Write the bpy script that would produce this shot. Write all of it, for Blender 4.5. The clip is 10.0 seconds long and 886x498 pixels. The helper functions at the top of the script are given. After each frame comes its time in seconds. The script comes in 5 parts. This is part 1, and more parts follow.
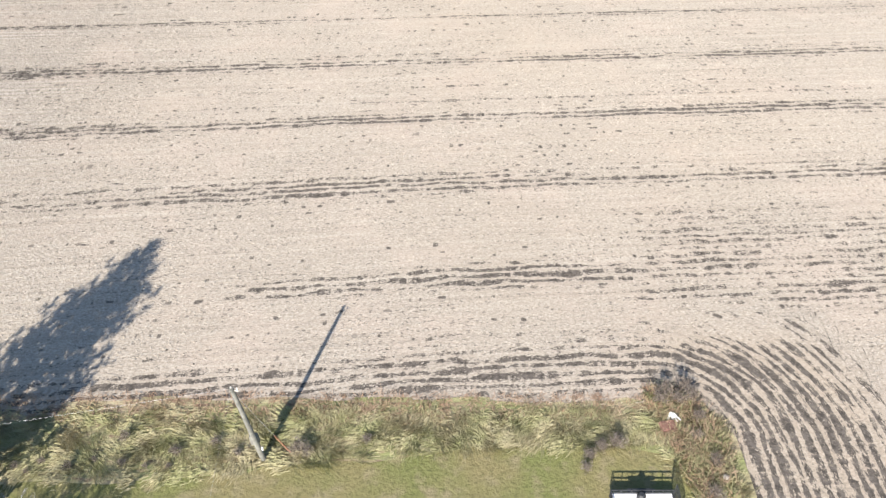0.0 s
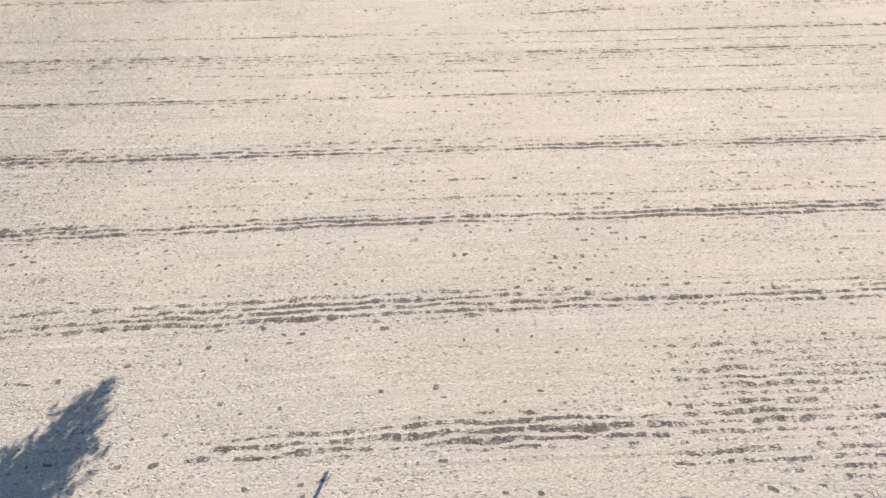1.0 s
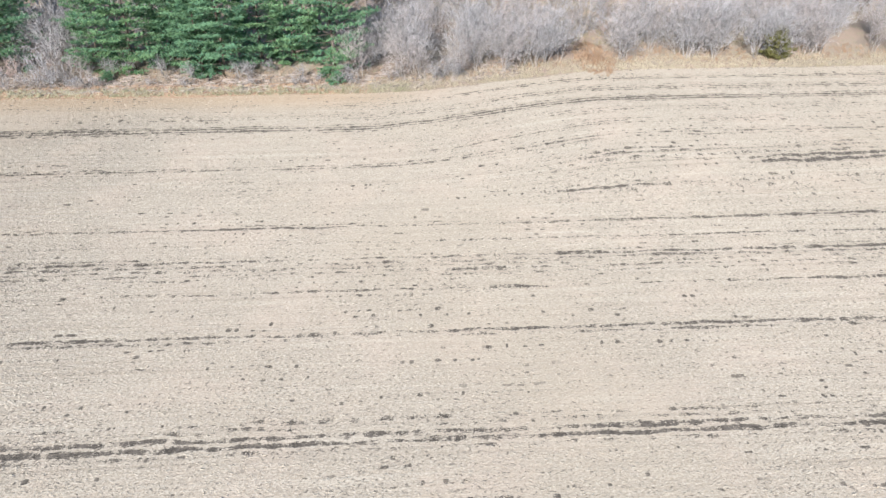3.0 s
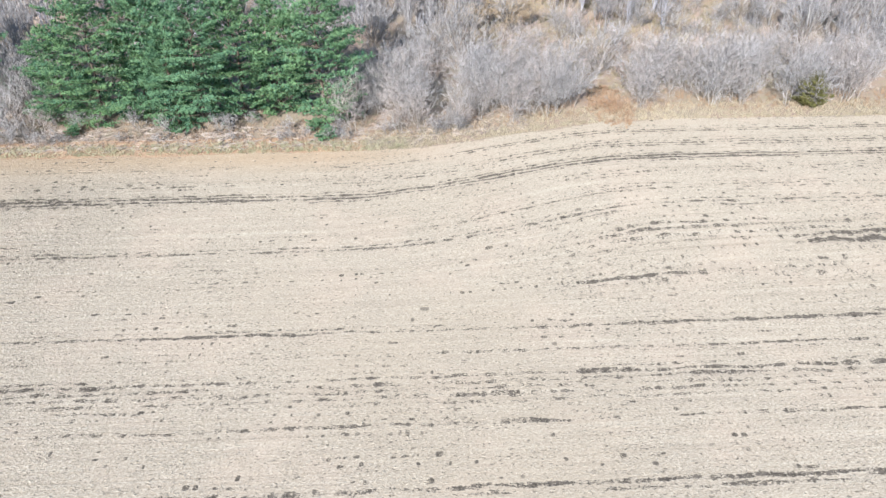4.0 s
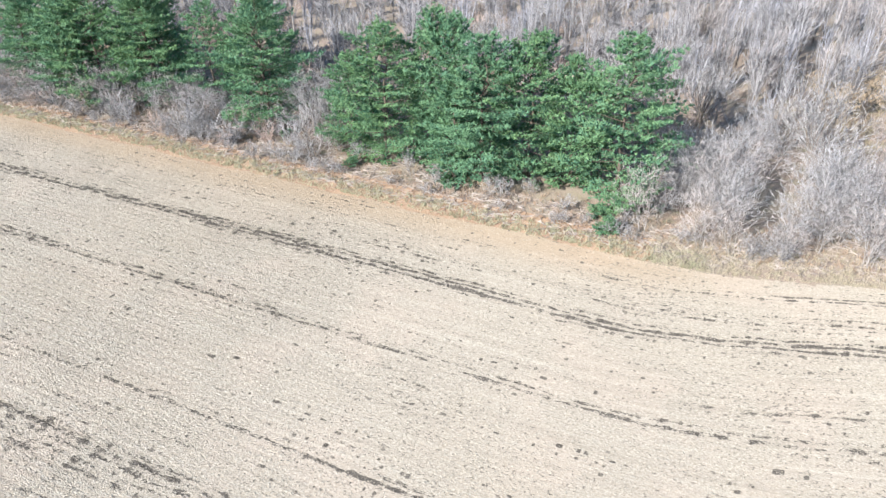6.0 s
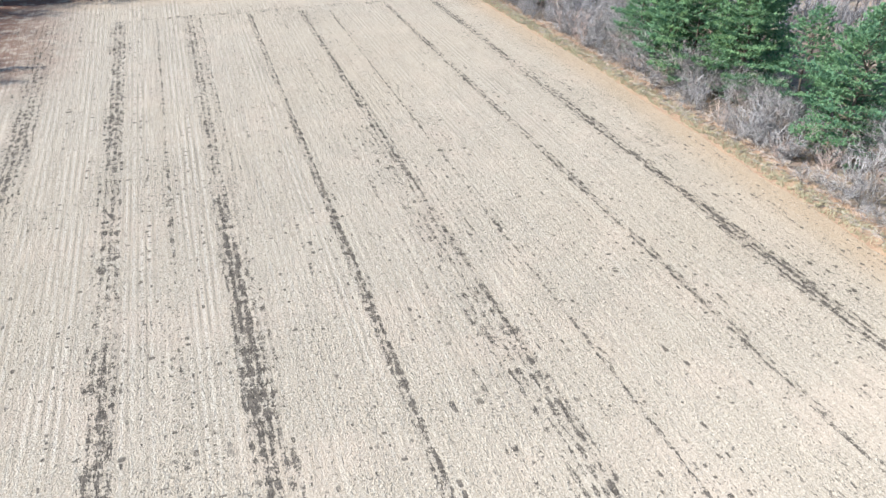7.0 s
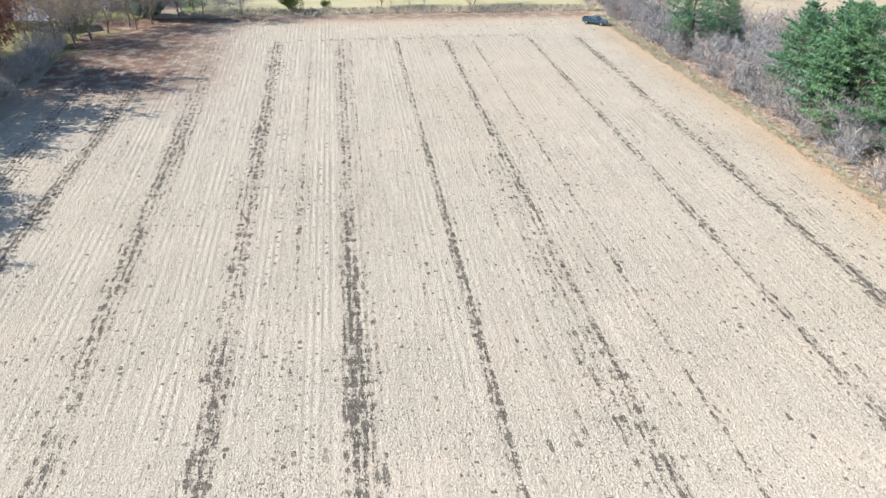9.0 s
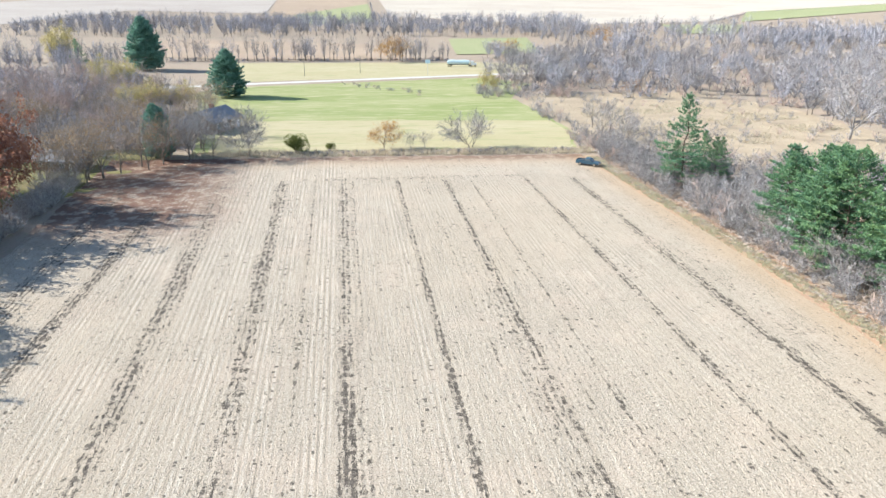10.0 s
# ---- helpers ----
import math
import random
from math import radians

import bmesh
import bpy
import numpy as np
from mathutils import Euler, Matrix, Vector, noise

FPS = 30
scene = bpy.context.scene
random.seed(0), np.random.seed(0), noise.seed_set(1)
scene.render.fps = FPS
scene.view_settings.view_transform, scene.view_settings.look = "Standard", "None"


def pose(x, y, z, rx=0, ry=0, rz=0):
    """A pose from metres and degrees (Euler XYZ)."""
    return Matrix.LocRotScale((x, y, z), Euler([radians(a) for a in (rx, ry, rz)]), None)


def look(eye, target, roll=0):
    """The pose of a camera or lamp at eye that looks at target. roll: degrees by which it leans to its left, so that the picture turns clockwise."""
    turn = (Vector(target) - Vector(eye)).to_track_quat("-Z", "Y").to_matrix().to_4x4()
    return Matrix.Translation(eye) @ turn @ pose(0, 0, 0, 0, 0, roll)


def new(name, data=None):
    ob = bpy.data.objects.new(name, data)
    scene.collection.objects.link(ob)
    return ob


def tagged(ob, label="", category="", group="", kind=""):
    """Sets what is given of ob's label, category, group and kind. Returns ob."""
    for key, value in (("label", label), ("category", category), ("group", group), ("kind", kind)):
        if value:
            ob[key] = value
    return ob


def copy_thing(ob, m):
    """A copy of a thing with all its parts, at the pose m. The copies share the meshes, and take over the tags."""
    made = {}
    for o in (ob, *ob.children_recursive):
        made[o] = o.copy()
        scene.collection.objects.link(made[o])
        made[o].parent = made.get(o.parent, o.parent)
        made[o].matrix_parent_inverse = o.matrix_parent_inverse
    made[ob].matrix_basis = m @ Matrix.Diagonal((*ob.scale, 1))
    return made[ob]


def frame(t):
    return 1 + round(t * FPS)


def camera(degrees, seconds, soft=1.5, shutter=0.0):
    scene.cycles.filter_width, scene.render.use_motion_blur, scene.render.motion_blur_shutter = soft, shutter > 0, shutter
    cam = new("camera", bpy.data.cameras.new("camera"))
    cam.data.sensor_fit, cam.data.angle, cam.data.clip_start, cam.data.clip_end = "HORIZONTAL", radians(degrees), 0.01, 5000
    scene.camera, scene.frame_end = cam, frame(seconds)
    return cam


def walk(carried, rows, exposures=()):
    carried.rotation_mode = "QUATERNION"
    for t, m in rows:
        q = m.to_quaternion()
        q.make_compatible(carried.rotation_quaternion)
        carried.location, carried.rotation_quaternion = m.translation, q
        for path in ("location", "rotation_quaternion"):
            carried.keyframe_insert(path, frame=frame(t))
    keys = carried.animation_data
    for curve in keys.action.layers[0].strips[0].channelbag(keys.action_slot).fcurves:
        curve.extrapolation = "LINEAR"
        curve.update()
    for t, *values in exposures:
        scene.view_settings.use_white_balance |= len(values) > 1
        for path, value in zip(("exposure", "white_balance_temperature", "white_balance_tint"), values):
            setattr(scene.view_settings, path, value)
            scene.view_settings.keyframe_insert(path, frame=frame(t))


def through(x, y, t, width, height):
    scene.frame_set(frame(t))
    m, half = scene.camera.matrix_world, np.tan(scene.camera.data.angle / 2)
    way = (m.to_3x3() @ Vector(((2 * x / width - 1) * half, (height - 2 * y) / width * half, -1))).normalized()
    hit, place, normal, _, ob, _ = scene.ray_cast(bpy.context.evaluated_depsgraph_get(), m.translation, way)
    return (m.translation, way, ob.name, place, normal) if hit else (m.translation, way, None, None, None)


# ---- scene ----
cam = camera(64.25, 10.0)
ROWS = [
    (0.0, 0.49, 0.59, 39.52, 0.22, -42.73, -0.22),
    (0.5, 0.42, 5.74, 39.64, 0.22, -41.61, -0.11),
    (1.0, 0.36, 11.84, 39.79, 0.27, -40.08, -0.02),
    (1.5, 0.18, 18.22, 39.89, 0.21, -38.57, 0.06),
    (2.0, 0.06, 25.21, 40.10, 0.28, -37.00, 0.00),
    (2.5, -0.18, 32.22, 40.30, 0.24, -35.47, 0.01),
    (3.0, -0.44, 39.81, 40.75, 0.20, -34.09, 0.04),
    (3.2, -0.38, 42.85, 40.74, 0.29, -33.50, -0.04),
    (4.3, -0.66, 58.63, 43.48, 0.31, -34.04, -0.10),
    (4.5, -0.71, 61.50, 43.47, 0.32, -33.88, -0.09),
    (5.0, -1.13, 69.15, 43.95, 0.08, -33.91, 0.03),
    (5.2, -1.23, 71.58, 44.07, 0.59, -33.79, 0.02),
    (6.3, -1.42, 75.40, 42.81, 41.66, -32.47, 0.10),
    (6.5, -1.74, 75.15, 43.01, 50.17, -32.71, 0.54),
    (6.6, -1.60, 75.25, 43.00, 55.25, -32.95, 0.35),
    (7.0, -1.66, 75.70, 42.75, 74.08, -33.04, 0.18),
    (7.5, -1.68, 76.36, 42.32, 87.86, -33.10, -0.03),
    (8.0, -1.67, 76.38, 42.30, 86.73, -33.23, 0.00),
    (8.5, -1.68, 76.37, 42.29, 85.66, -33.32, -0.03),
    (9.0, -1.70, 76.37, 42.30, 85.66, -30.53, 0.04),
    (9.5, -1.69, 76.38, 42.29, 85.66, -24.99, 0.07),
    (10.0, -1.65, 76.39, 42.28, 85.63, -19.62, 0.13),
]
walk(cam, [(t, pose(x, y, z, 90 + pitch, 0, yaw) @ pose(0, 0, 0, 0, 0, roll)) for t, x, y, z, yaw, pitch, roll in ROWS],
     exposures=[(0.0, 1.16, 6520, 13), (1.2, 1.05, 6380, 12), (2.5, 1.06, 6300, 11), (5.0, 1.26, 6220, 9), (7.0, 1.43, 6280, 9), (8.5, 1.48, 6360, 9), (9.4, 1.49, 6390, 8), (10.0, 1.57, 6430, 8)])

# ---- world and sun ----
SUN = Vector((-4.15, -13.1, 7.62)).normalized()
world = bpy.data.worlds.new("sky")
scene.world = world
world.use_nodes = True
wn = world.node_tree
sky = wn.nodes.new("ShaderNodeTexSky")
sky.sky_type, sky.sun_disc = "NISHITA", False
sky.sun_elevation = math.asin(SUN.z)
sky.sun_rotation = math.atan2(SUN.x, SUN.y)
sky.air_density, sky.dust_density, sky.ozone_density = 1.1, 0.3, 2.5
wn.links.new(sky.outputs[0], wn.nodes["Background"].inputs[0])
wn.nodes["Background"].inputs[1].default_value = 0.085
sun = new("sun", bpy.data.lights.new("sun", "SUN"))
sun.data.energy, sun.data.angle, sun.data.color = 4.98, radians(0.6), (1.0, 0.945, 0.86)
sun.matrix_world = look(SUN * 100, (0, 0, 0))


# ---- materials ----
class Nodes:
    """Short hand for one material's node tree."""

    def __init__(self, name, rough=0.9, spec=0.2):
        self.m = bpy.data.materials.new(name)
        self.m.use_nodes = True
        self.t = self.m.node_tree
        self.b = self.t.nodes["Principled BSDF"]
        self.b.inputs["Roughness"].default_value = rough
        self.b.inputs["Specular IOR Level"].default_value = spec

    def add(self, kind, **kw):
        n = self.t.nodes.new(kind)
        for k, v in kw.items():
            setattr(n, k, v)
        return n

    def put(self, a, b):
        if isinstance(a, (int, float)):
            b.default_value = a
        elif isinstance(a, tuple):
            b.default_value = (*a, 1.0) if len(a) == 3 and len(b.default_value) == 4 else a
        else:
            self.t.links.new(a, b)

    def math(self, op, a, b=0.0, c=0.0):
        n = self.add("ShaderNodeMath", operation=op)
        for i, v in enumerate((a, b, c)):
            self.put(v, n.inputs[i])
        return n.outputs[0]

    def pos(self):
        return self.add("ShaderNodeNewGeometry").outputs["Position"]

    def local(self):
        return self.add("ShaderNodeTexCoord").outputs["Object"]

    def attr(self, name):
        return self.add("ShaderNodeAttribute", attribute_name=name).outputs["Fac"]

    def xyz(self, x, y, z=0.0):
        n = self.add("ShaderNodeCombineXYZ")
        for i, v in enumerate((x, y, z)):
            self.put(v, n.inputs[i])
        return n.outputs[0]

    def split(self, v):
        n = self.add("ShaderNodeSeparateXYZ")
        self.put(v, n.inputs[0])
        return n.outputs

    def noise(self, vec, scale, detail=3.0, rough=0.55):
        n = self.add("ShaderNodeTexNoise")
        self.put(vec, n.inputs["Vector"])
        n.inputs["Scale"].default_value, n.inputs["Detail"].default_value = scale, detail
        n.inputs["Roughness"].default_value = rough
        return n.outputs[0]

    def smooth(self, v, lo, hi, a=0.0, b=1.0):
        n = self.add("ShaderNodeMapRange", interpolation_type="SMOOTHSTEP")
        for s, w in zip(("Value", "From Min", "From Max", "To Min", "To Max"), (v, lo, hi, a, b)):
            self.put(w, n.inputs[s])
        return n.outputs[0]

    def mix(self, f, a, b, blend="MIX"):
        n = self.add("ShaderNodeMix", data_type="RGBA", blend_type=blend)
        self.put(f, n.inputs[0])
        self.put(a, n.inputs[6])
        self.put(b, n.inputs[7])
        return n.outputs[2]

    def colour(self, c):
        self.put(c, self.b.inputs["Base Color"])

    def bump(self, h, strength=0.5, dist=0.05):
        n = self.add("ShaderNodeBump")
        self.put(strength, n.inputs["Strength"])
        n.inputs["Distance"].default_value = dist
        self.put(h, n.inputs["Height"])
        self.put(n.outputs[0], self.b.inputs["Normal"])

    def island(self):
        return self.add("ShaderNodeNewGeometry").outputs["Random Per Island"]

    def each(self):
        return self.add("ShaderNodeObjectInfo").outputs["Random"]


def field_material():
    """Harvested field: pale residue over dark soil that shows in broken dashes along the rows."""
    n = Nodes("stubble", 0.95, 0.1)
    n.b.inputs["Diffuse Roughness"].default_value = 0.15
    x = n.attr("run")
    row, bare, rust, leaf, track = n.attr("row"), n.attr("bare"), n.attr("rust"), n.attr("leaf"), n.attr("track")
    place = n.split(n.pos())
    fine = n.noise(n.xyz(n.math("MULTIPLY", place[0], 4.0), n.math("MULTIPLY", place[1], 6.5)), 1.0, 3.0, 0.75)
    grit = n.noise(n.pos(), 1.7, 4.0, 0.7)
    wave = n.noise(n.xyz(n.math("MULTIPLY", x, 0.25), n.math("MULTIPLY", row, 0.8)), 1.0, 3.0)
    warped = n.math("ADD", n.math("MULTIPLY", row, 1 / 0.762), n.math("MULTIPLY", n.math("SUBTRACT", wave, 0.5), 1.7))
    line = n.math("FLOOR", warped)
    inside = n.math("PINGPONG", warped, 0.5)
    dash = n.noise(n.xyz(n.math("MULTIPLY", x, 0.9), n.math("MULTIPLY", line, 13.7)), 1.0, 4.0, 0.65)
    blob = n.noise(n.xyz(n.math("MULTIPLY", x, 0.9), n.math("MULTIPLY", row, 2.1)), 1.0, 3.0, 0.6)
    torn = n.noise(n.xyz(n.math("MULTIPLY", x, 3.4), n.math("MULTIPLY", row, 7.5)), 1.0, 3.0, 0.75)
    along = n.noise(n.xyz(n.math("MULTIPLY", x, 0.11), n.math("MULTIPLY", row, 0.35)), 1.0, 3.0, 0.6)
    patch = n.math("ADD", dash, n.math("MULTIPLY", n.math("SUBTRACT", blob, 0.5), n.smooth(place[0], -20, -50, 0.45, 0.95)))
    patch = n.math("ADD", patch, n.math("MULTIPLY", n.math("SUBTRACT", along, 0.5), 0.34))
    patch = n.math("ADD", patch, n.math("MULTIPLY", n.smooth(place[0], -20, -50, 1.0, 0.5), n.smooth(inside, 0.08, 0.33, -0.22, 0.05)))
    patch = n.math("ADD", patch, n.math("MULTIPLY", n.math("SUBTRACT", torn, 0.5), 1.0))
    level = n.math("SUBTRACT", 0.86, n.math("MULTIPLY", bare, 0.41))
    dark = n.smooth(n.math("SUBTRACT", patch, level), -0.025, 0.045)
    # loose clods and crumbs everywhere, more in some stretches
    clod = n.noise(n.xyz(n.math("MULTIPLY", x, 1.5), n.math("MULTIPLY", row, 2.6)), 1.0, 2.0, 0.5)
    clod_field = n.noise(n.pos(), 0.05, 3.0)
    clods = n.smooth(n.math("ADD", clod, n.math("MULTIPLY", n.math("SUBTRACT", clod_field, 0.5), 0.26)), 0.65, 0.70)
    dark = n.math("MAXIMUM", dark, n.math("MULTIPLY", clods, 0.65))
    crumb = n.noise(n.xyz(n.math("MULTIPLY", x, 3.2), n.math("MULTIPLY", row, 4.6)), 1.0, 1.0, 0.5)
    crumbs = n.smooth(n.math("ADD", crumb, n.math("MULTIPLY", n.math("SUBTRACT", clod_field, 0.5), 0.25)), 0.60, 0.68)
    dot = n.noise(n.xyz(n.math("MULTIPLY", x, 1.35), n.math("MULTIPLY", line, 7.3)), 1.0, 1.0, 0.5)
    dots = n.smooth(n.math("ADD", dot, n.smooth(inside, 0.18, 0.38, -0.25, 0.0)), 0.60, 0.66)
    where = n.noise(n.xyz(n.math("MULTIPLY", x, 0.05), n.math("MULTIPLY", line, 0.61)), 1.0, 2.0, 0.5)
    dots = n.math("MULTIPLY", dots, n.smooth(where, 0.45, 0.55, 0.0, 0.95))
    dark = n.math("MAXIMUM", dark, dots)
    strewn = n.noise(n.xyz(n.math("MULTIPLY", x, 0.12), n.math("MULTIPLY", row, 1.5)), 1.0, 2.0, 0.5)
    crumbs = n.math("MULTIPLY", crumbs, n.smooth(strewn, 0.45, 0.58, 0.25, 1.15))
    dark = n.math("MAXIMUM", dark, n.math("MULTIPLY", crumbs, 0.62))
    # straw: fine litter, streaks along the rows, wide stains
    speck = n.noise(n.pos(), 6.5, 2.0, 0.6)
    streak = n.noise(n.xyz(n.math("MULTIPLY", x, 0.05), n.math("MULTIPLY", row, 1.05)), 1.0, 4.0, 0.7)
    lines = n.noise(n.xyz(n.math("MULTIPLY", x, 0.012), n.math("MULTIPLY", row, 2.3)), 1.0, 3.0, 0.65)
    wide = n.noise(n.pos(), 0.018, 3.0)
    straw = n.mix(n.smooth(fine, 0.26, 0.74), STRAW[0], STRAW[1])
    coarse = n.smooth(place[0], -15, -55, 0.5, 1.35)
    straw = n.mix(n.math("MULTIPLY", coarse, n.smooth(speck, 0.55, 0.63, 0.0, 0.42)), straw, STRAW[6])
    straw = n.mix(n.math("MULTIPLY", coarse, n.smooth(speck, 0.45, 0.38, 0.0, 0.42)), straw, STRAW[4])
    pit = n.noise(n.pos(), 8.0, 2.0, 0.6)
    straw = n.mix(n.math("MULTIPLY", coarse, n.smooth(pit, 0.58, 0.65, 0.0, 0.44)), straw, (0.15, 0.132, 0.11))
    husk = n.noise(n.pos(), 4.2, 1.0, 0.5)
    straw = n.mix(n.math("MULTIPLY", coarse, n.smooth(husk, 0.66, 0.72, 0.0, 0.42)), straw, (0.13, 0.115, 0.095))
    straw = n.mix(n.smooth(n.noise(n.pos(), 0.11, 4.0, 0.6), 0.46, 0.66, 0.0, 0.42), straw, (0.47, 0.385, 0.315))
    straw = n.mix(n.smooth(grit, 0.40, 0.62, 0.0, 0.35), straw, STRAW[2])
    straw = n.mix(n.smooth(streak, 0.54, 0.68, 0.0, 0.28), straw, STRAW[3])
    straw = n.mix(n.smooth(streak, 0.48, 0.36, 0.0, 0.26), straw, STRAW[4])
    straw = n.mix(n.smooth(lines, 0.60, 0.68, 0.0, 0.22), straw, STRAW[3])
    straw = n.mix(n.smooth(lines, 0.40, 0.33, 0.0, 0.34), straw, STRAW[0])
    straw = n.mix(n.smooth(wide, 0.45, 0.65, 0.0, 0.4), straw, STRAW[5])
    # alternating dark and pale lines along the tracks of wheels and drill
    track_wave = n.math("PINGPONG", n.math("ADD", n.math("MULTIPLY", row, 1 / 0.762), n.math("MULTIPLY", n.math("SUBTRACT", torn, 0.5), 0.22)), 0.5)
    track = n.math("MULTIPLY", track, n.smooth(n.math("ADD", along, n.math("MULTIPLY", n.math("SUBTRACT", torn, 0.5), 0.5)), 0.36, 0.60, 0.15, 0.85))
    straw = n.mix(n.math("MULTIPLY", track, n.smooth(track_wave, 0.17, 0.08, 0.0, 0.75)), straw, (0.17, 0.15, 0.125))
    straw = n.mix(n.math("MULTIPLY", track, n.smooth(track_wave, 0.28, 0.42, 0.0, 0.5)), straw, STRAW[6])
    comb = n.smooth(n.noise(n.pos(), 0.03, 3.0), 0.42, 0.6, 0.03, 0.22)
    straw = n.mix(n.math("MULTIPLY", comb, n.smooth(inside, 0.18, 0.02)), straw, STRAW[0])
    straw = n.mix(n.math("MULTIPLY", rust, n.smooth(fine, 0.2, 0.7, 0.35, 0.75)), straw, (0.375, 0.265, 0.165))
    # brown leaf litter, its tone darkened to hold some of the tree shade
    straw = n.mix(n.math("MULTIPLY", leaf, n.smooth(n.noise(n.pos(), 0.35, 5.0, 0.65), 0.38, 0.54, 0.32, 0.95)), straw, (0.16, 0.092, 0.068))
    soil = n.mix(n.smooth(grit, 0.35, 0.65), (0.066, 0.058, 0.05), (0.145, 0.126, 0.107))
    soil = n.mix(n.smooth(fine, 0.54, 0.66, 0.0, 0.8), soil, STRAW[0])
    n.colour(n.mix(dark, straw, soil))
    height = n.math("ADD", n.math("ADD", n.math("MULTIPLY", fine, 1.2), n.math("ADD", n.math("MULTIPLY", grit, 0.6), n.math("MULTIPLY", speck, 0.6))), n.math("MULTIPLY", n.math("SINE", n.math("MULTIPLY", row, 2 * math.pi / 0.762)), 0.08))
    n.bump(n.math("SUBTRACT", height, n.math("MULTIPLY", dark, 0.6)), n.smooth(place[0], -20, -55, 0.38, 1.0), 0.11)
    return n.m


def ground_material(name, a, b, c, d, scale=0.12, rough=0.95, along=1.0, across=1.0):
    """Dead grass, litter and green growth in patches."""
    n = Nodes(name, rough, 0.1)
    n.b.inputs["Diffuse Roughness"].default_value = 0.2
    p = n.pos()
    if along != 1.0 or across != 1.0:
        axis = n.split(p)
        p = n.xyz(n.math("MULTIPLY", axis[0], along), n.math("MULTIPLY", axis[1], across), axis[2])
    big, mid, fine = n.noise(p, scale, 4.0), n.noise(p, scale * 6, 4.0), n.noise(p, 3.5, 4.0, 0.7)
    col = n.mix(n.smooth(big, 0.38, 0.62), a, b)
    col = n.mix(n.smooth(mid, 0.48, 0.7), col, c)
    col = n.mix(n.smooth(fine, 0.45, 0.75, 0.0, 0.8), col, d)
    n.colour(col)
    n.bump(fine, 0.7, 0.15)
    return n.m


def plain(name, a, b, scale=2.0, rough=0.6, spec=0.3, metal=0.0, bump=0.15, local=True):
    """Two tones mixed by grain."""
    n = Nodes(name, rough, spec)
    p = n.local() if local else n.pos()
    f = n.noise(p, scale, 4.0, 0.6)
    n.colour(n.mix(n.smooth(f, 0.3, 0.7), a, b))
    n.b.inputs["Metallic"].default_value = metal
    if bump:
        n.bump(f, bump, 0.03)
    return n.m


def leaf_material(name, a, b, c, scale=0.6, through=0.25, tint=None):
    """Foliage: tone by clump, by leaf and by tree."""
    n = Nodes(name, 0.7, 0.15)
    clump = n.noise(n.local(), scale, 2.0)
    col = n.mix(n.smooth(clump, 0.35, 0.65), a, b)
    col = n.mix(n.math("MULTIPLY", n.island(), 0.6), col, c)
    col = n.mix(n.math("MULTIPLY", n.each(), 0.5 if tint else 0.35), col, tint or a)
    n.colour(col)
    t = n.add("ShaderNodeBsdfTranslucent")
    n.put(col, t.inputs[0])
    mix = n.add("ShaderNodeMixShader")
    mix.inputs[0].default_value = through
    n.put(n.b.outputs[0], mix.inputs[1])
    n.put(t.outputs[0], mix.inputs[2])
    n.put(mix.outputs[0], n.t.nodes["Material Output"].inputs[0])
    return n.m


def twig_material(name, a, b):
    """Bare twigs: tone by tree and by twig."""
    n = Nodes(name, 0.9, 0.1)
    pale = n.math("ADD", n.math("MULTIPLY", n.island(), 0.75), n.math("MULTIPLY", n.noise(n.local(), 0.4, 2.0), 0.5))
    n.colour(n.mix(n.smooth(pale, 0.25, 1.0), a, b))
    return n.m


STRAW = ((0.233, 0.197, 0.152), (0.543, 0.484, 0.404), (0.35, 0.304, 0.241), (0.528, 0.476, 0.401), (0.279, 0.244, 0.198), (0.388, 0.33, 0.255), (0.621, 0.562, 0.482))
M_FIELD = field_material()
M_GROUND = ground_material("dead_meadow", (0.29, 0.245, 0.195), (0.30, 0.235, 0.19), (0.265, 0.235, 0.165), (0.18, 0.14, 0.115))
M_MEADOW = ground_material("tan_meadow", (0.36, 0.30, 0.22), (0.30, 0.245, 0.18), (0.34, 0.285, 0.20), (0.22, 0.175, 0.135), 0.1)
M_ROUGH = ground_material("rough_grass", (0.25, 0.27, 0.115), (0.40, 0.35, 0.225), (0.25, 0.18, 0.125), (0.12, 0.10, 0.065), 0.4, 0.95, 0.3)
M_LAWN = ground_material("mown_lawn", (0.155, 0.17, 0.06), (0.215, 0.185, 0.09), (0.245, 0.21, 0.12), (0.10, 0.10, 0.045), 0.12)
M_LAWN_FAR = ground_material("mown_lawn_far", (0.205, 0.24, 0.095), (0.275, 0.285, 0.145), (0.345, 0.33, 0.20), (0.18, 0.215, 0.085), 0.06, 0.95, 1.0, 0.22)
M_LAWN_DRY = ground_material("dry_lawn", (0.345, 0.31, 0.19), (0.375, 0.335, 0.22), (0.28, 0.285, 0.15), (0.27, 0.24, 0.15), 0.06, 0.95, 1.0, 0.22)
M_ROAD = plain("pale_road", (0.375, 0.367, 0.345), (0.450, 0.443, 0.420), 0.4, 0.85, 0.2, 0, 0.05, False)
M_FAR_STUBBLE = ground_material("far_stubble", (0.43, 0.39, 0.335), (0.385, 0.34, 0.29), (0.415, 0.38, 0.33), (0.345, 0.305, 0.26), 0.008)
M_FAR_GREEN = ground_material("far_green", (0.24, 0.265, 0.14), (0.265, 0.28, 0.155), (0.28, 0.285, 0.17), (0.215, 0.24, 0.125), 0.01)
M_FAR_GREY = ground_material("far_grey_stubble", (0.35, 0.315, 0.285), (0.31, 0.275, 0.25), (0.335, 0.305, 0.28), (0.28, 0.25, 0.225), 0.008)
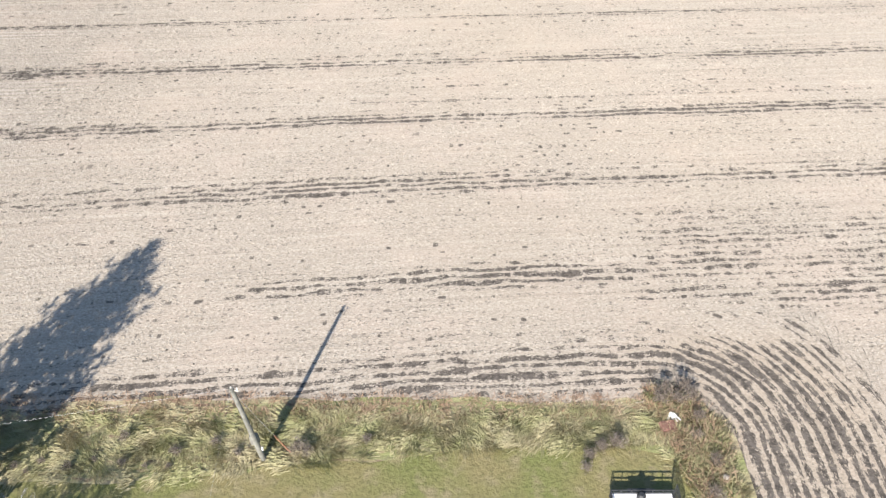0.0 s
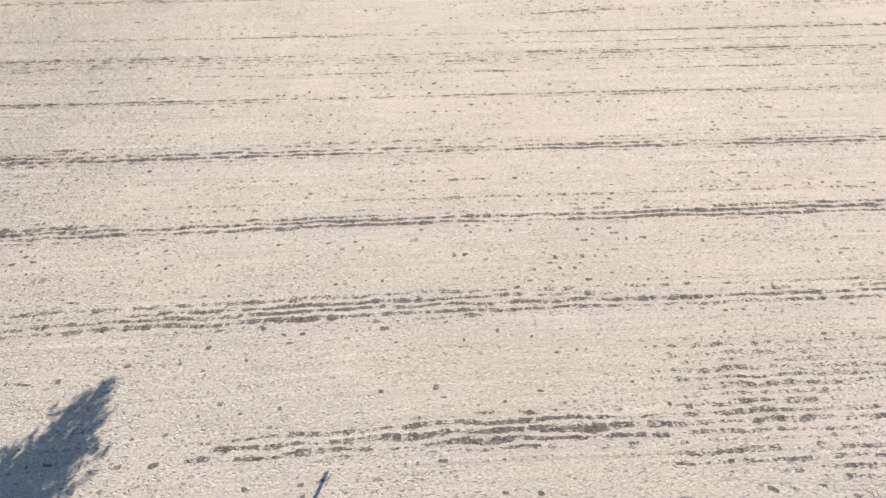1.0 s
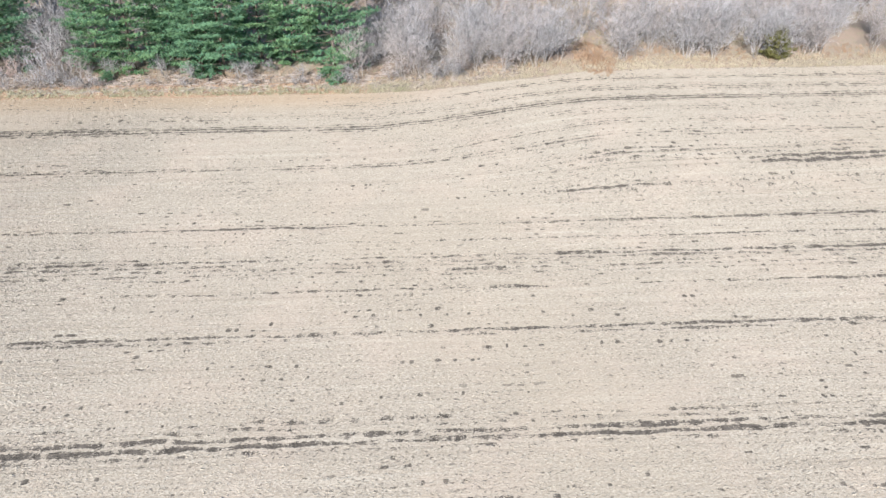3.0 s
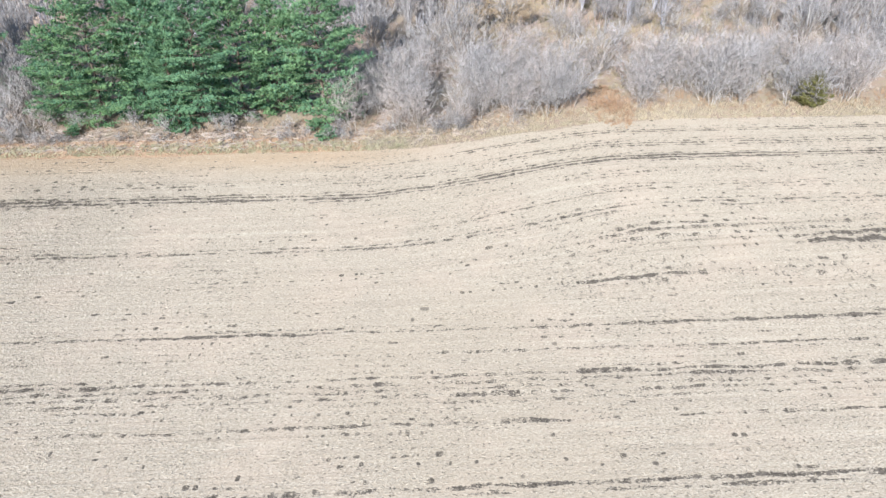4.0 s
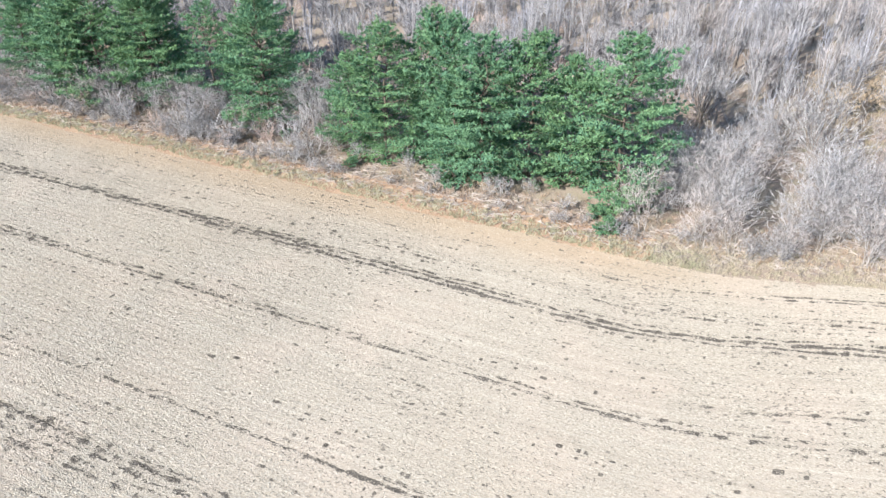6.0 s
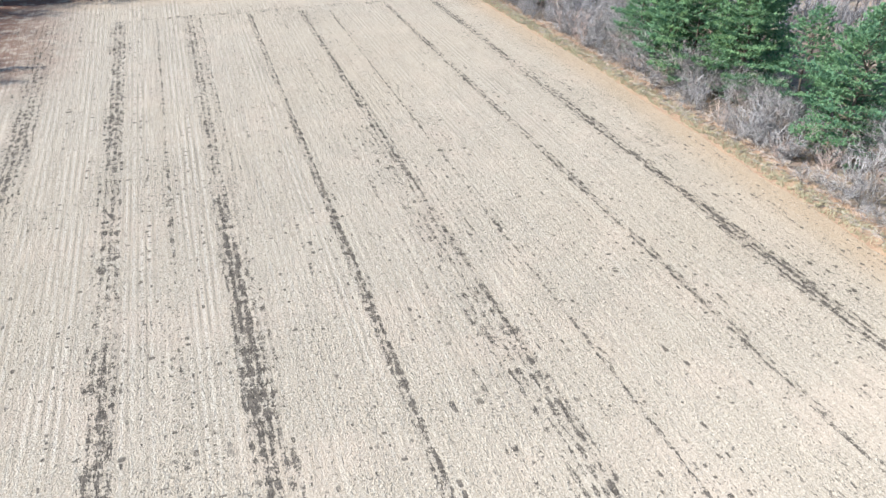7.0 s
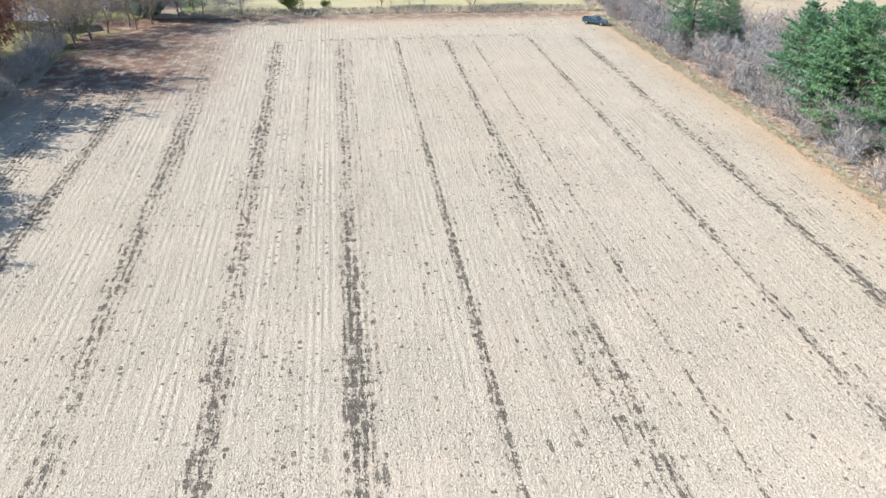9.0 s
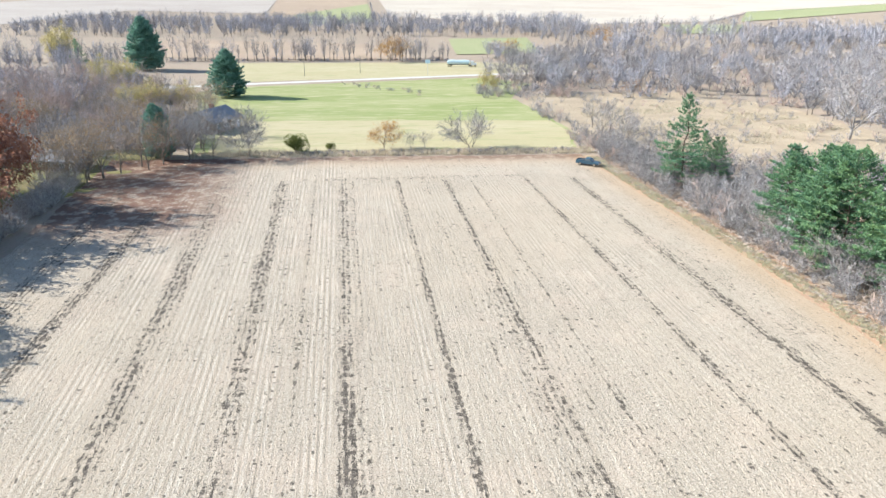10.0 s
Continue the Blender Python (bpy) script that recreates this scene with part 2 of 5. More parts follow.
M_FAR_BROWN = ground_material("far_brown", (0.300, 0.232, 0.180), (0.345, 0.270, 0.203), (0.285, 0.225, 0.165), (0.255, 0.203, 0.150), 0.01)
M_BARK = plain("bark", (0.13, 0.105, 0.085), (0.26, 0.225, 0.19), 3.0, 0.9, 0.1)
M_TWIG = twig_material("twigs", (0.125, 0.118, 0.12), (0.41, 0.395, 0.40))
# paler and bluer than the other twigs: distance haze put into the colour
M_HAZED_TWIG = twig_material("hazed_twigs", (0.165, 0.168, 0.197), (0.42, 0.42, 0.47))
M_HEDGE_TWIG = twig_material("hedge_twigs", (0.20, 0.188, 0.185), (0.52, 0.49, 0.475))
M_WOOD_TWIG = twig_material("wood_twigs", (0.11, 0.106, 0.113), (0.35, 0.34, 0.355))
M_ROSE_TWIG = twig_material("rosy_brown_twigs", (0.16, 0.138, 0.133), (0.46, 0.42, 0.41))
M_PALE_TWIG = twig_material("pale_twigs", (0.14, 0.133, 0.137), (0.43, 0.417, 0.428))
M_PINE = leaf_material("pine_needles", (0.055, 0.155, 0.112), (0.14, 0.265, 0.135), (0.265, 0.375, 0.165), 0.22, 0.22, (0.12, 0.245, 0.165))
M_PINE_BARK = plain("pine_bark", (0.07, 0.055, 0.045), (0.14, 0.115, 0.095), 3.0, 0.9, 0.1)
M_SPRUCE = leaf_material("blue_spruce_needles", (0.11, 0.24, 0.20), (0.17, 0.325, 0.26), (0.24, 0.39, 0.29), 0.3, 0.2)
M_BROWN_TWIG = plain("brown_twigs", (0.34, 0.265, 0.24), (0.47, 0.375, 0.335), 0.3, 0.9, 0.1, 0, 0)
M_JUNIPER = leaf_material("juniper_needles", (0.11, 0.115, 0.045), (0.16, 0.155, 0.06), (0.21, 0.19, 0.08))
M_RUST_GROUND = ground_material("rusty_litter", (0.40, 0.275, 0.185), (0.34, 0.225, 0.155), (0.43, 0.33, 0.235), (0.24, 0.165, 0.12), 0.25)
M_OAK = leaf_material("russet_leaves", (0.21, 0.10, 0.07), (0.29, 0.14, 0.095), (0.36, 0.20, 0.14))
M_ORANGE = leaf_material("orange_leaves", (0.36, 0.19, 0.06), (0.46, 0.27, 0.09), (0.34, 0.24, 0.12))
M_YELLOW = leaf_material("yellow_leaves", (0.40, 0.335, 0.13), (0.50, 0.42, 0.19), (0.36, 0.34, 0.16))
M_BROWN = leaf_material("withered_leaves", (0.30, 0.21, 0.12), (0.38, 0.28, 0.17), (0.26, 0.18, 0.10))
M_TAN = leaf_material("withered_tan_leaves", (0.40, 0.32, 0.23), (0.47, 0.385, 0.28), (0.34, 0.25, 0.17))
M_BUSH = leaf_material("bush_leaves", (0.09, 0.12, 0.03), (0.15, 0.17, 0.05), (0.20, 0.20, 0.07))
M_GRASS = leaf_material("grass_blades", (0.44, 0.385, 0.295), (0.52, 0.46, 0.36), (0.42, 0.38, 0.27), 0.25)
M_GREEN_GRASS = leaf_material("green_grass_blades", (0.27, 0.30, 0.13), (0.42, 0.37, 0.23), (0.52, 0.45, 0.31), 0.5, 0.3)
M_LODGED = leaf_material("lodged_grass_blades", (0.33, 0.345, 0.155), (0.50, 0.43, 0.29), (0.55, 0.485, 0.345), 0.35, 0.25)
M_OLIVE_GRASS = leaf_material("olive_grass_blades", (0.30, 0.275, 0.175), (0.38, 0.325, 0.235), (0.31, 0.22, 0.175), 0.12)
M_HERB = leaf_material("grey_green_weeds", (0.30, 0.31, 0.20), (0.42, 0.39, 0.28), (0.50, 0.44, 0.33), 0.35)
M_RUST_GRASS = leaf_material("rusty_weeds", (0.36, 0.245, 0.165), (0.43, 0.325, 0.235), (0.28, 0.185, 0.125), 0.3)
M_RESIDUE = leaf_material("dry_straw", (0.31, 0.27, 0.215), (0.42, 0.37, 0.30), (0.54, 0.485, 0.41), 0.08, 0.15)
M_GREY_BARK = plain("grey_bark", (0.19, 0.18, 0.175), (0.29, 0.275, 0.27), 1.2, 0.9, 0.1)
M_PALE_BARK = plain("pale_bark", (0.28, 0.26, 0.25), (0.46, 0.435, 0.42), 1.2, 0.9, 0.1)
M_DEADWOOD = plain("dead_wood", (0.20, 0.17, 0.155), (0.42, 0.37, 0.335), 0.8, 0.9, 0.1, 0, 0)


# ---- building helpers ----
def mesh_of(name, verts, faces, material, smooth=False):
    me = bpy.data.meshes.new(name)
    me.from_pydata(verts, [], faces)
    me.materials.append(material)
    if smooth:
        me.polygons.foreach_set("use_smooth", [True] * len(me.polygons))
    me.update()
    return me


def part(name, bm, material, parent=None, label=""):
    """Links a bmesh as one mesh object under a thing or a part."""
    me = bpy.data.meshes.new(name)
    bm.to_mesh(me)
    bm.free()
    me.materials.append(material)
    ob = new(name, me)
    ob.parent = parent
    if label:
        ob["label"] = label
    return ob


def box(bm, x0, y0, z0, x1, y1, z1, bevel=0.0):
    r = bmesh.ops.create_cube(bm, size=1.0)
    for v in r["verts"]:
        v.co = Vector(((x0 + x1) / 2 + v.co.x * (x1 - x0), (y0 + y1) / 2 + v.co.y * (y1 - y0), (z0 + z1) / 2 + v.co.z * (z1 - z0)))
    if bevel:
        es = {e for v in r["verts"] for e in v.link_edges}
        bmesh.ops.bevel(bm, geom=list(es), offset=bevel, segments=2, affect="EDGES", profile=0.5)
    return bm


def rod(bm, a, b, r0, r1=None, sides=8):
    a, b = Vector(a), Vector(b)
    r1 = r0 if r1 is None else r1
    m = Matrix.Translation((a + b) / 2) @ (b - a).to_track_quat("Z", "Y").to_matrix().to_4x4()
    bmesh.ops.create_cone(bm, cap_ends=True, segments=sides, radius1=r0, radius2=r1, depth=(b - a).length, matrix=m)
    return bm


def sheet(name, corners, material, z=0.03, label="", category="", rag=0.0):
    """A flat polygon on the ground; rag lets its outline wander by that many metres."""
    pts = []
    for (xa, ya), (xb, yb) in zip(corners, corners[1:] + corners[:1]):
        n = max(1, int(math.hypot(xb - xa, yb - ya) / (3 * rag + 0.5))) if rag else 1
        for k in range(n):
            x, y = xa + (xb - xa) * k / n, ya + (yb - ya) * k / n
            d = noise.noise_vector(Vector((x * 0.21 / rag ** 0.5, y * 0.21 / rag ** 0.5, 3.3))) * rag if rag else Vector((0, 0, 0))
            pts.append((x + d.x, y + d.y))
    bm = bmesh.new()
    f = bm.faces.new([bm.verts.new((x, y, z)) for x, y in pts])
    f.normal_update()
    if f.normal.z < 0:
        f.normal_flip()
    bmesh.ops.triangulate(bm, faces=[f])
    return tagged(part(name, bm, material), label, category, kind="structure")


# ---- ground ----
def rise(x, y):
    """Height of the land: level round the field, climbing to hills far off."""
    r = math.hypot(x, y - 80)
    k = max(0.0, r - 640.0)
    return 0.028 * k * k / (k + 260.0) if k else 0.0


def smoothstep(a, b, x):
    t = np.clip((x - a) / (b - a), 0, 1)
    return t * t * (3 - 2 * t)


def north_edge(x):
    return 142.7 + 0.052 * x + 8.6 * smoothstep(-14, 30, x) + 0.5 * smoothstep(-60, -90, x) - 2.0 * smoothstep(-100, -180, x)


def south_edge(x):
    return np.where(x < -25, 27.2 + 0.12 * (x + 25) - 6.0 * smoothstep(-60, -110, x), 28.4)


def build_ground():
    # rings that widen with distance, so that the far hills stay light
    bm = bmesh.new()
    rings = [0, 40, 80, 120, 160, 200, 260, 330, 420, 520, 640, 720, 800, 900, 1000, 1150, 1300, 1500, 1750, 2000, 2400, 3000, 4000]
    n = 72
    prev = None
    for r in rings:
        ring = [bm.verts.new((0, 80, 0))] if r == 0 else []
        if r:
            for i in range(n):
                a = 2 * math.pi * i / n
                x, y = r * math.cos(a), 80 + r * math.sin(a)
                ring.append(bm.verts.new((x, y, rise(x, y))))
            for i in range(n):
                j = (i + 1) % n
                if len(prev) == 1:
                    bm.faces.new((prev[0], ring[i], ring[j]))
                else:
                    bm.faces.new((prev[i], ring[i], ring[j], prev[j]))
        prev = ring
    ob = part("ground", bm, M_GROUND)
    tagged(ob, "tan and rusty dead meadow grass reaching to low hills", "ground", kind="structure")


TRACKS = ((72.2, 1.9, 1.0), (66.3, 1.9, 0.9), (59.5, 2.2, 0.95), (84.6, 1.3, 0.8), (80.0, 1.6, 0.5), (47.6, 2.3, 0.95), (42.5, 1.8, 0.8), (55.5, 1.3, 0.75), (91.0, 1.5, 0.45), (95.0, 1.3, 0.5), (109.0, 1.6, 0.5), (114.0, 1.3, 0.45), (122.5, 1.5, 0.5))


def build_field():
    """The harvested field, with its row coordinate and the strips of bare soil stored on the mesh."""
    xs, ys = np.arange(-198, 140.1, 1.3), np.arange(-60, 162.1, 0.45)
    X, Y = np.meshgrid(xs, ys, indexing="ij")
    rng = np.random.default_rng(5)
    wob = np.interp(X, xs, np.convolve(rng.normal(0, 0.8, len(xs) + 4), np.ones(5) / 5, "valid"))
    wob2 = np.interp(X, xs, np.convolve(rng.normal(0, 0.6, len(xs) + 2), np.ones(3) / 3, "valid"))
    e_n, e_s = north_edge(X) + wob * 0.7, south_edge(X) + 0.6 * wob2
    inside = (Y < e_n + 0.45) & ((X > 14.5) | (Y > e_s - 0.45))
    Y = np.minimum(Y, e_n)
    Y = np.where(X > 14.5, Y, np.maximum(Y, e_s))
    # rows: a slight slant, bending round the corner of the yard and along the northern edge
    slant = Y - 0.052 * X
    fan = np.clip((88 - slant) / 36, 0, 1.3) ** 1.4
    row = slant - 9.0 * smoothstep(-14, 26, X) * smoothstep(104, 132, Y) + 0.033 * fan * np.maximum(-X, 0)
    qx, qy = np.maximum(X - 14.5, 0), np.maximum(Y - 25.5, 0)
    around = 24.75 + np.hypot(qx, qy)
    near = (around + 0.5 * wob < 41.5) & (Y + 0.5 * wob2 < 36.4)
    near = near.astype(float)
    row = np.where(X > 14.5, row * (1 - near) + around * near, row)
    bend = np.arctan2(qx, np.maximum(qy, 1e-6))
    arc = 14.5 + bend * 8.0 + np.where(Y < 25.5, 25.5 - Y, 0.0)
    run = np.where(X > 14.5, X * (1 - near) + arc * near, X)
    bare = np.zeros_like(row)
    knots = np.arange(-215, 160, 7.0)

    def strip(v, w, way):
        """Bare soil along one row: half width, and how much soil shows at places along x."""
        nonlocal bare
        at = sorted(way)
        show = np.interp(X, at, [way[k] for k in at])
        show = show * np.interp(X, knots, rng.uniform(0.88, 1.10, len(knots)))
        half = w * np.interp(X, knots, rng.uniform(0.8, 1.25, len(knots)))
        bare = np.maximum(bare, show * np.exp(-((row - v) / half) ** 4))

    strip(30.6, 2.3, {-200: .75, -60: .75, -30: .9, 15: .95, 22: .7, 26: 0})
    strip(34.0, 0.7, {-200: .45, 20: .5, 26: 0})
    strip(40.0, 1.5, {-22: 0, -16: .5, -10: .85, 5: 1.0, 12: .95, 20: .72, 40: .75})
    strip(52.0, 1.35, {-160: .6, -125: .85, -95: .92, -80: .86, -60: .8, -45: .76, -32: .9, -20: .95, 10: .95, 16: .82, 45: .85})
    strip(53.6, 0.5, {-190: 0, -150: .7, -90: .7, -70: .3, -45: .6, -32: .82, 50: .78})
    strip(63.4, 1.35, {-165: .85, -100: .88, -92: .80, -62: .78, -52: .86, -38: .95, -20: 1.0, 60: 1.0})
    strip(75.3, 1.15, {-170: .82, -90: .9, -82: 1.05, -42: 1.08, -34: 1.0, -14: .95, -2: .8, 6: .75, 14: 1.0, 26: .85, 45: 1.0})
    strip(77.0, 0.5, {-170: .7, -120: .8, -90: .5, -60: .75, -20: .7, 50: .7})
    strip(69.6, 0.6, {-170: .7, -100: .72, -60: .6, -20: .4, 50: .3})
    strip(87.0, 0.62, {-160: .95, -60: 1.0, -30: 1.05, -17: .82, -4: .75, 6: 1.05, 50: 1.05})
    strip(98.6, 0.9, {-168: .95, -110: .9, -62: .85, -30: .9, -20: .75, 6: .72, 14: .95, 55: .95})
    strip(97.0, 2.2, {-115: 0, -100: .62, -40: .66, 30: .66, 60: .6})
    strip(93.4, 0.5, {-40: .5, -20: .6, 10: .72, 60: .78})
    strip(101.6, 0.5, {-10: .5, 8: .78, 60: .88})
    strip(66.8, 0.5, {-30: .5, -10: .7, 30: .72, 60: .7})
    strip(104.9, 0.55, {-150: .75, -75: .72, -68: .95, -60: .7, -46: .85, -36: .9, -30: 1.1, -20: 1.0, -12: .72, 4: .78, 15: .95, 50: .9})
    strip(110.0, 0.45, {8: 0, 12: .7, 14: 1.05, 24: 1.05, 27: .5, 60: .6})
    strip(112.9, 0.9, {34: 0, 40: 1.1, 70: 1.1})
    strip(115.0, 0.7, {12: 0, 18: .85, 33: .85, 38: .6})
    strip(118.7, 0.75, {-170: .95, -62: .95, -45: .85, -18: .85, -12: .95, -6: .78, 16: .8, 24: .75, 40: .7})
    strip(121.6, 0.5, {-20: 0, 5: .7, 60: .7})
    strip(130.4, 1.25, {-170: .85, -100: .85, -85: 1.0, -14: 1.0, -6: .8, 2: .95, 20: 1.0, 52: .98})
    strip(134.4, 1.3, {-130: 0, -110: .6, -70: .55, 0: .65, 14: .84, 60: .84})
    strip(138.5, 0.9, {-20: .4, 0: .7, 12: .85, 60: .85})
    loose = 0.62 * smoothstep(-2, 16, X) * smoothstep(104, 112, row) * (0.7 + 0.3 * np.sin(row * 1.5 + 0.3))
    bare = np.maximum(bare, loose)
    # clods strewn outside the turn
    strewn = smoothstep(4, 22, X) * smoothstep(34, 38, Y) * (1 - smoothstep(46, 52, Y))
    bare = np.maximum(bare, (0.72 + 0.12 * np.sin(row * 1.9 + 0.4 * np.sin(X * 0.3))) * strewn)
    track = np.zeros_like(row)
    for v, w, s in TRACKS:
        track = np.maximum(track, s * np.exp(-((row - v) / w) ** 4))
    track *= 1 - smoothstep(-50, -28, X)
    bare = np.maximum(bare, 1.0 * np.exp(-((slant - 34.8) / 1.5) ** 4) * smoothstep(-55, -66, X) * (1 - smoothstep(-140, -165, X)))
    # trampled turn round the corner of the yard
    turn = smoothstep(12, 19, X) * (1 - smoothstep(37.5, 41.5, around)) * (1 - smoothstep(32, 36, Y))
    bare = np.maximum(bare, (1.08 + 0.14 * np.sin(arc * 0.9) * np.sin(around * 1.7)) * turn)
    bare = np.maximum(bare, 0.0) * smoothstep(-177, -169, X)
    # cross rows of the headland
    bare = np.maximum(bare, 0.72 * np.exp(-((X + 173 + 0.04 * (Y - 80)) / 1.6) ** 4) * smoothstep(40, 60, Y) * (1 - smoothstep(105, 125, Y)))
    bare = np.maximum(bare, 0.5 * np.exp(-((X + 185) / 1.5) ** 4))
    head = 1 - smoothstep(-193, -180, X)
    edge_n = north_edge(X)
    rust = 0.85 * np.exp(-((Y - edge_n + 0.8) / 4.0) ** 2) * (1 - smoothstep(-18, 6, X)) + 0.6 * head
    rust = np.maximum(rust, 0.3 * turn)
    # leaf litter, spread wider to stand in for tree shade on the field
    leaf = smoothstep(-118, -146, X) * (1 - smoothstep(28, 50, Y - 0.1 * (X + 150))) + 0.8 * (1 - smoothstep(-196, -189, X))
    inside &= (X <= 14.5) | (around > 28.1 + 0.25 * wob2)
    idx = np.arange(X.size).reshape(X.shape)
    keep = inside[:-1, :-1] & inside[1:, :-1] & inside[:-1, 1:] & inside[1:, 1:]
    quads = np.stack([idx[:-1, :-1], idx[1:, :-1], idx[1:, 1:], idx[:-1, 1:]], -1)[keep]
    used = np.unique(quads)
    remap = np.full(X.size, -1)
    remap[used] = np.arange(len(used))
    bumps = 0.035 + 0.02 * np.sin(X * 0.35) * np.sin(Y * 0.22)
    co = np.stack([X.ravel(), Y.ravel(), bumps.ravel()], 1)[used]
    me = bpy.data.meshes.new("field")
    me.from_pydata(co.tolist(), [], remap[quads].tolist())
    for key, a in (("row", row), ("bare", bare), ("rust", rust), ("leaf", leaf), ("run", run), ("track", track)):
        me.attributes.new(key, "FLOAT", "POINT").data.foreach_set("value", a.ravel()[used].astype(np.float32))
    me.materials.append(M_FIELD)
    me.update()
    tagged(new("field", me), "harvested crop field with pale residue and strips of dark bare soil", "field", kind="structure")
    return np.maximum(bare, 0.42 + 0.45 * track), inside


def build_residue(bare, inside, count, seed):
    """Loose straw, husks and cut stalks lying and standing on the field, thickest in its middle."""
    rng = np.random.default_rng(seed)
    n = count * 5
    x, y = rng.uniform(-172, 60, n), rng.uniform(24, 152, n)
    i, j = np.round((x + 198) / 1.3).astype(int), np.round((y + 60) / 0.45).astype(int)
    near = 45.0 ** 2 / (45.0 ** 2 + (np.hypot(x - np.clip(x, -60, 20), y - 80) * 0.8) ** 2)
    keep = inside[i, j] & (rng.random(n) < near * (1 - 0.75 * np.clip((bare[i, j] - 0.55) / 0.4, 0, 1)))
    x, y = x[keep][:count], y[keep][:count]
    n = len(x)
    # half of them lie along the drilled rows
    a = np.where(rng.random(n) < 0.45, rng.normal(0.05, 0.25, n), rng.uniform(0, 2 * math.pi, n))
    size, half = rng.uniform(0.08, 0.30, n), rng.uniform(0.012, 0.028, n)
    z = rng.uniform(0.05, 0.09, n)
    tip = z + rng.uniform(-0.02, 0.16, n) * (rng.random(n) < 0.6)
    dx, dy = np.cos(a) * size, np.sin(a) * size
    sx, sy = -np.sin(a) * half, np.cos(a) * half
    co = np.stack([np.stack([x - sx, y - sy, z], 1), np.stack([x + sx, y + sy, z + rng.uniform(-0.02, 0.05, n)], 1), np.stack([x + dx, y + dy, tip], 1)], 1)
    me = bpy.data.meshes.new("crop_residue")
    me.from_pydata(co.reshape(-1, 3).tolist(), [], np.arange(n * 3).reshape(-1, 3).tolist())
    me.materials.append(M_RESIDUE)
    tagged(new("crop_residue", me), "pale dry straw and cut stalks strewn over the field", "straw", kind="stuff")


build_ground()
build_residue(*build_field(), 190000, 17)
sheet("yard_lawn", [(-60, -40), (16.5, -40), (16.0, 19.5), (15.2, 24.0), (10, 25.0), (4.5, 25.2), (-2, 24.2), (-8, 23.5), (-18, 22.6), (-30, 22.2), (-60, 17.5)], M_LAWN, 0.02,
      "green mown yard lawn beside the harvested field", "lawn", 0.5)
sheet("rough_verge", [(-60, 15.5), (-30, 20.2), (-18, 20.6), (-8, 21.5), (-2, 22.2), (4.5, 23.2), (10, 23.0), (13.2, 22.0), (14.0, 19.5), (14.5, -40), (19.5, -40), (19.3, 25), (17.8, 28.2), (15, 30), (8, 29.8), (-24, 28.8), (-60, 24)],
      M_ROUGH, 0.016, "strip of rough unmown grass along the field", "grass verge", 0.3)
sheet("west_lawn", [(-207, 20), (-250, 12), (-345, -14), (-366, 0), (-404, 128), (-372, 150), (-318, 131), (-262, 137), (-232, 138), (-208, 132)], M_LAWN_FAR, 0.03, "wide bright green mown lawn beyond the field", "lawn", 2.0)
sheet("dry_lawn_strip", [(-207.5, 24), (-262, 20), (-260, 80), (-257, 135), (-232, 137), (-208.5, 131)], M_LAWN_DRY, 0.05, "yellowish dry strip of lawn beside the field edge", "lawn", 2.0)
sheet("meadow", [(-212, 138), (-318, 134), (-335, 150), (-330, 232), (-200, 240), (-130, 200), (-130, 162), (-180, 150)], M_MEADOW, 0.02, "pale tan grassy meadow between the woods", "meadow", 6.0)
sheet("house_lawn", [(-60, 10), (-100, -3), (-150, -4), (-166, 8), (-185, 12), (-212, 10), (-212, -70), (-60, -70)], M_LAWN, 0.02, "shaded lawn under the trees of a farmyard", "lawn", 3.0)
sheet("road", [(-336, -140), (-344, -140), (-374, -20), (-383, 5), (-411, 95), (-421, 128), (-470, 300), (-600, 700), (-592, 700), (-462, 300), (-413, 127), (-403, 95), (-375, 5), (-366, -20)][::-1], M_ROAD, 0.10,
      "pale paved country road crossing behind the lawn", "road")
sheet("road_verge", [(-418, 128), (-390, 5), (-430, -30), (-505, -40), (-500, 190), (-440, 200)], M_LAWN_DRY, 0.05, "dry grass between the road and a line of trees", "grass verge", 4.0)
verge = [-196 + 4 * i for i in range(47)]
sheet("rusty_verge", [(x, float(north_edge(x)) - 0.6) for x in verge] + [(x, float(north_edge(x)) + 5.2) for x in verge[::-1]], M_RUST_GROUND, 0.012,
      "rust-brown litter and dead weeds along the field edge", "grass verge", 0.6)


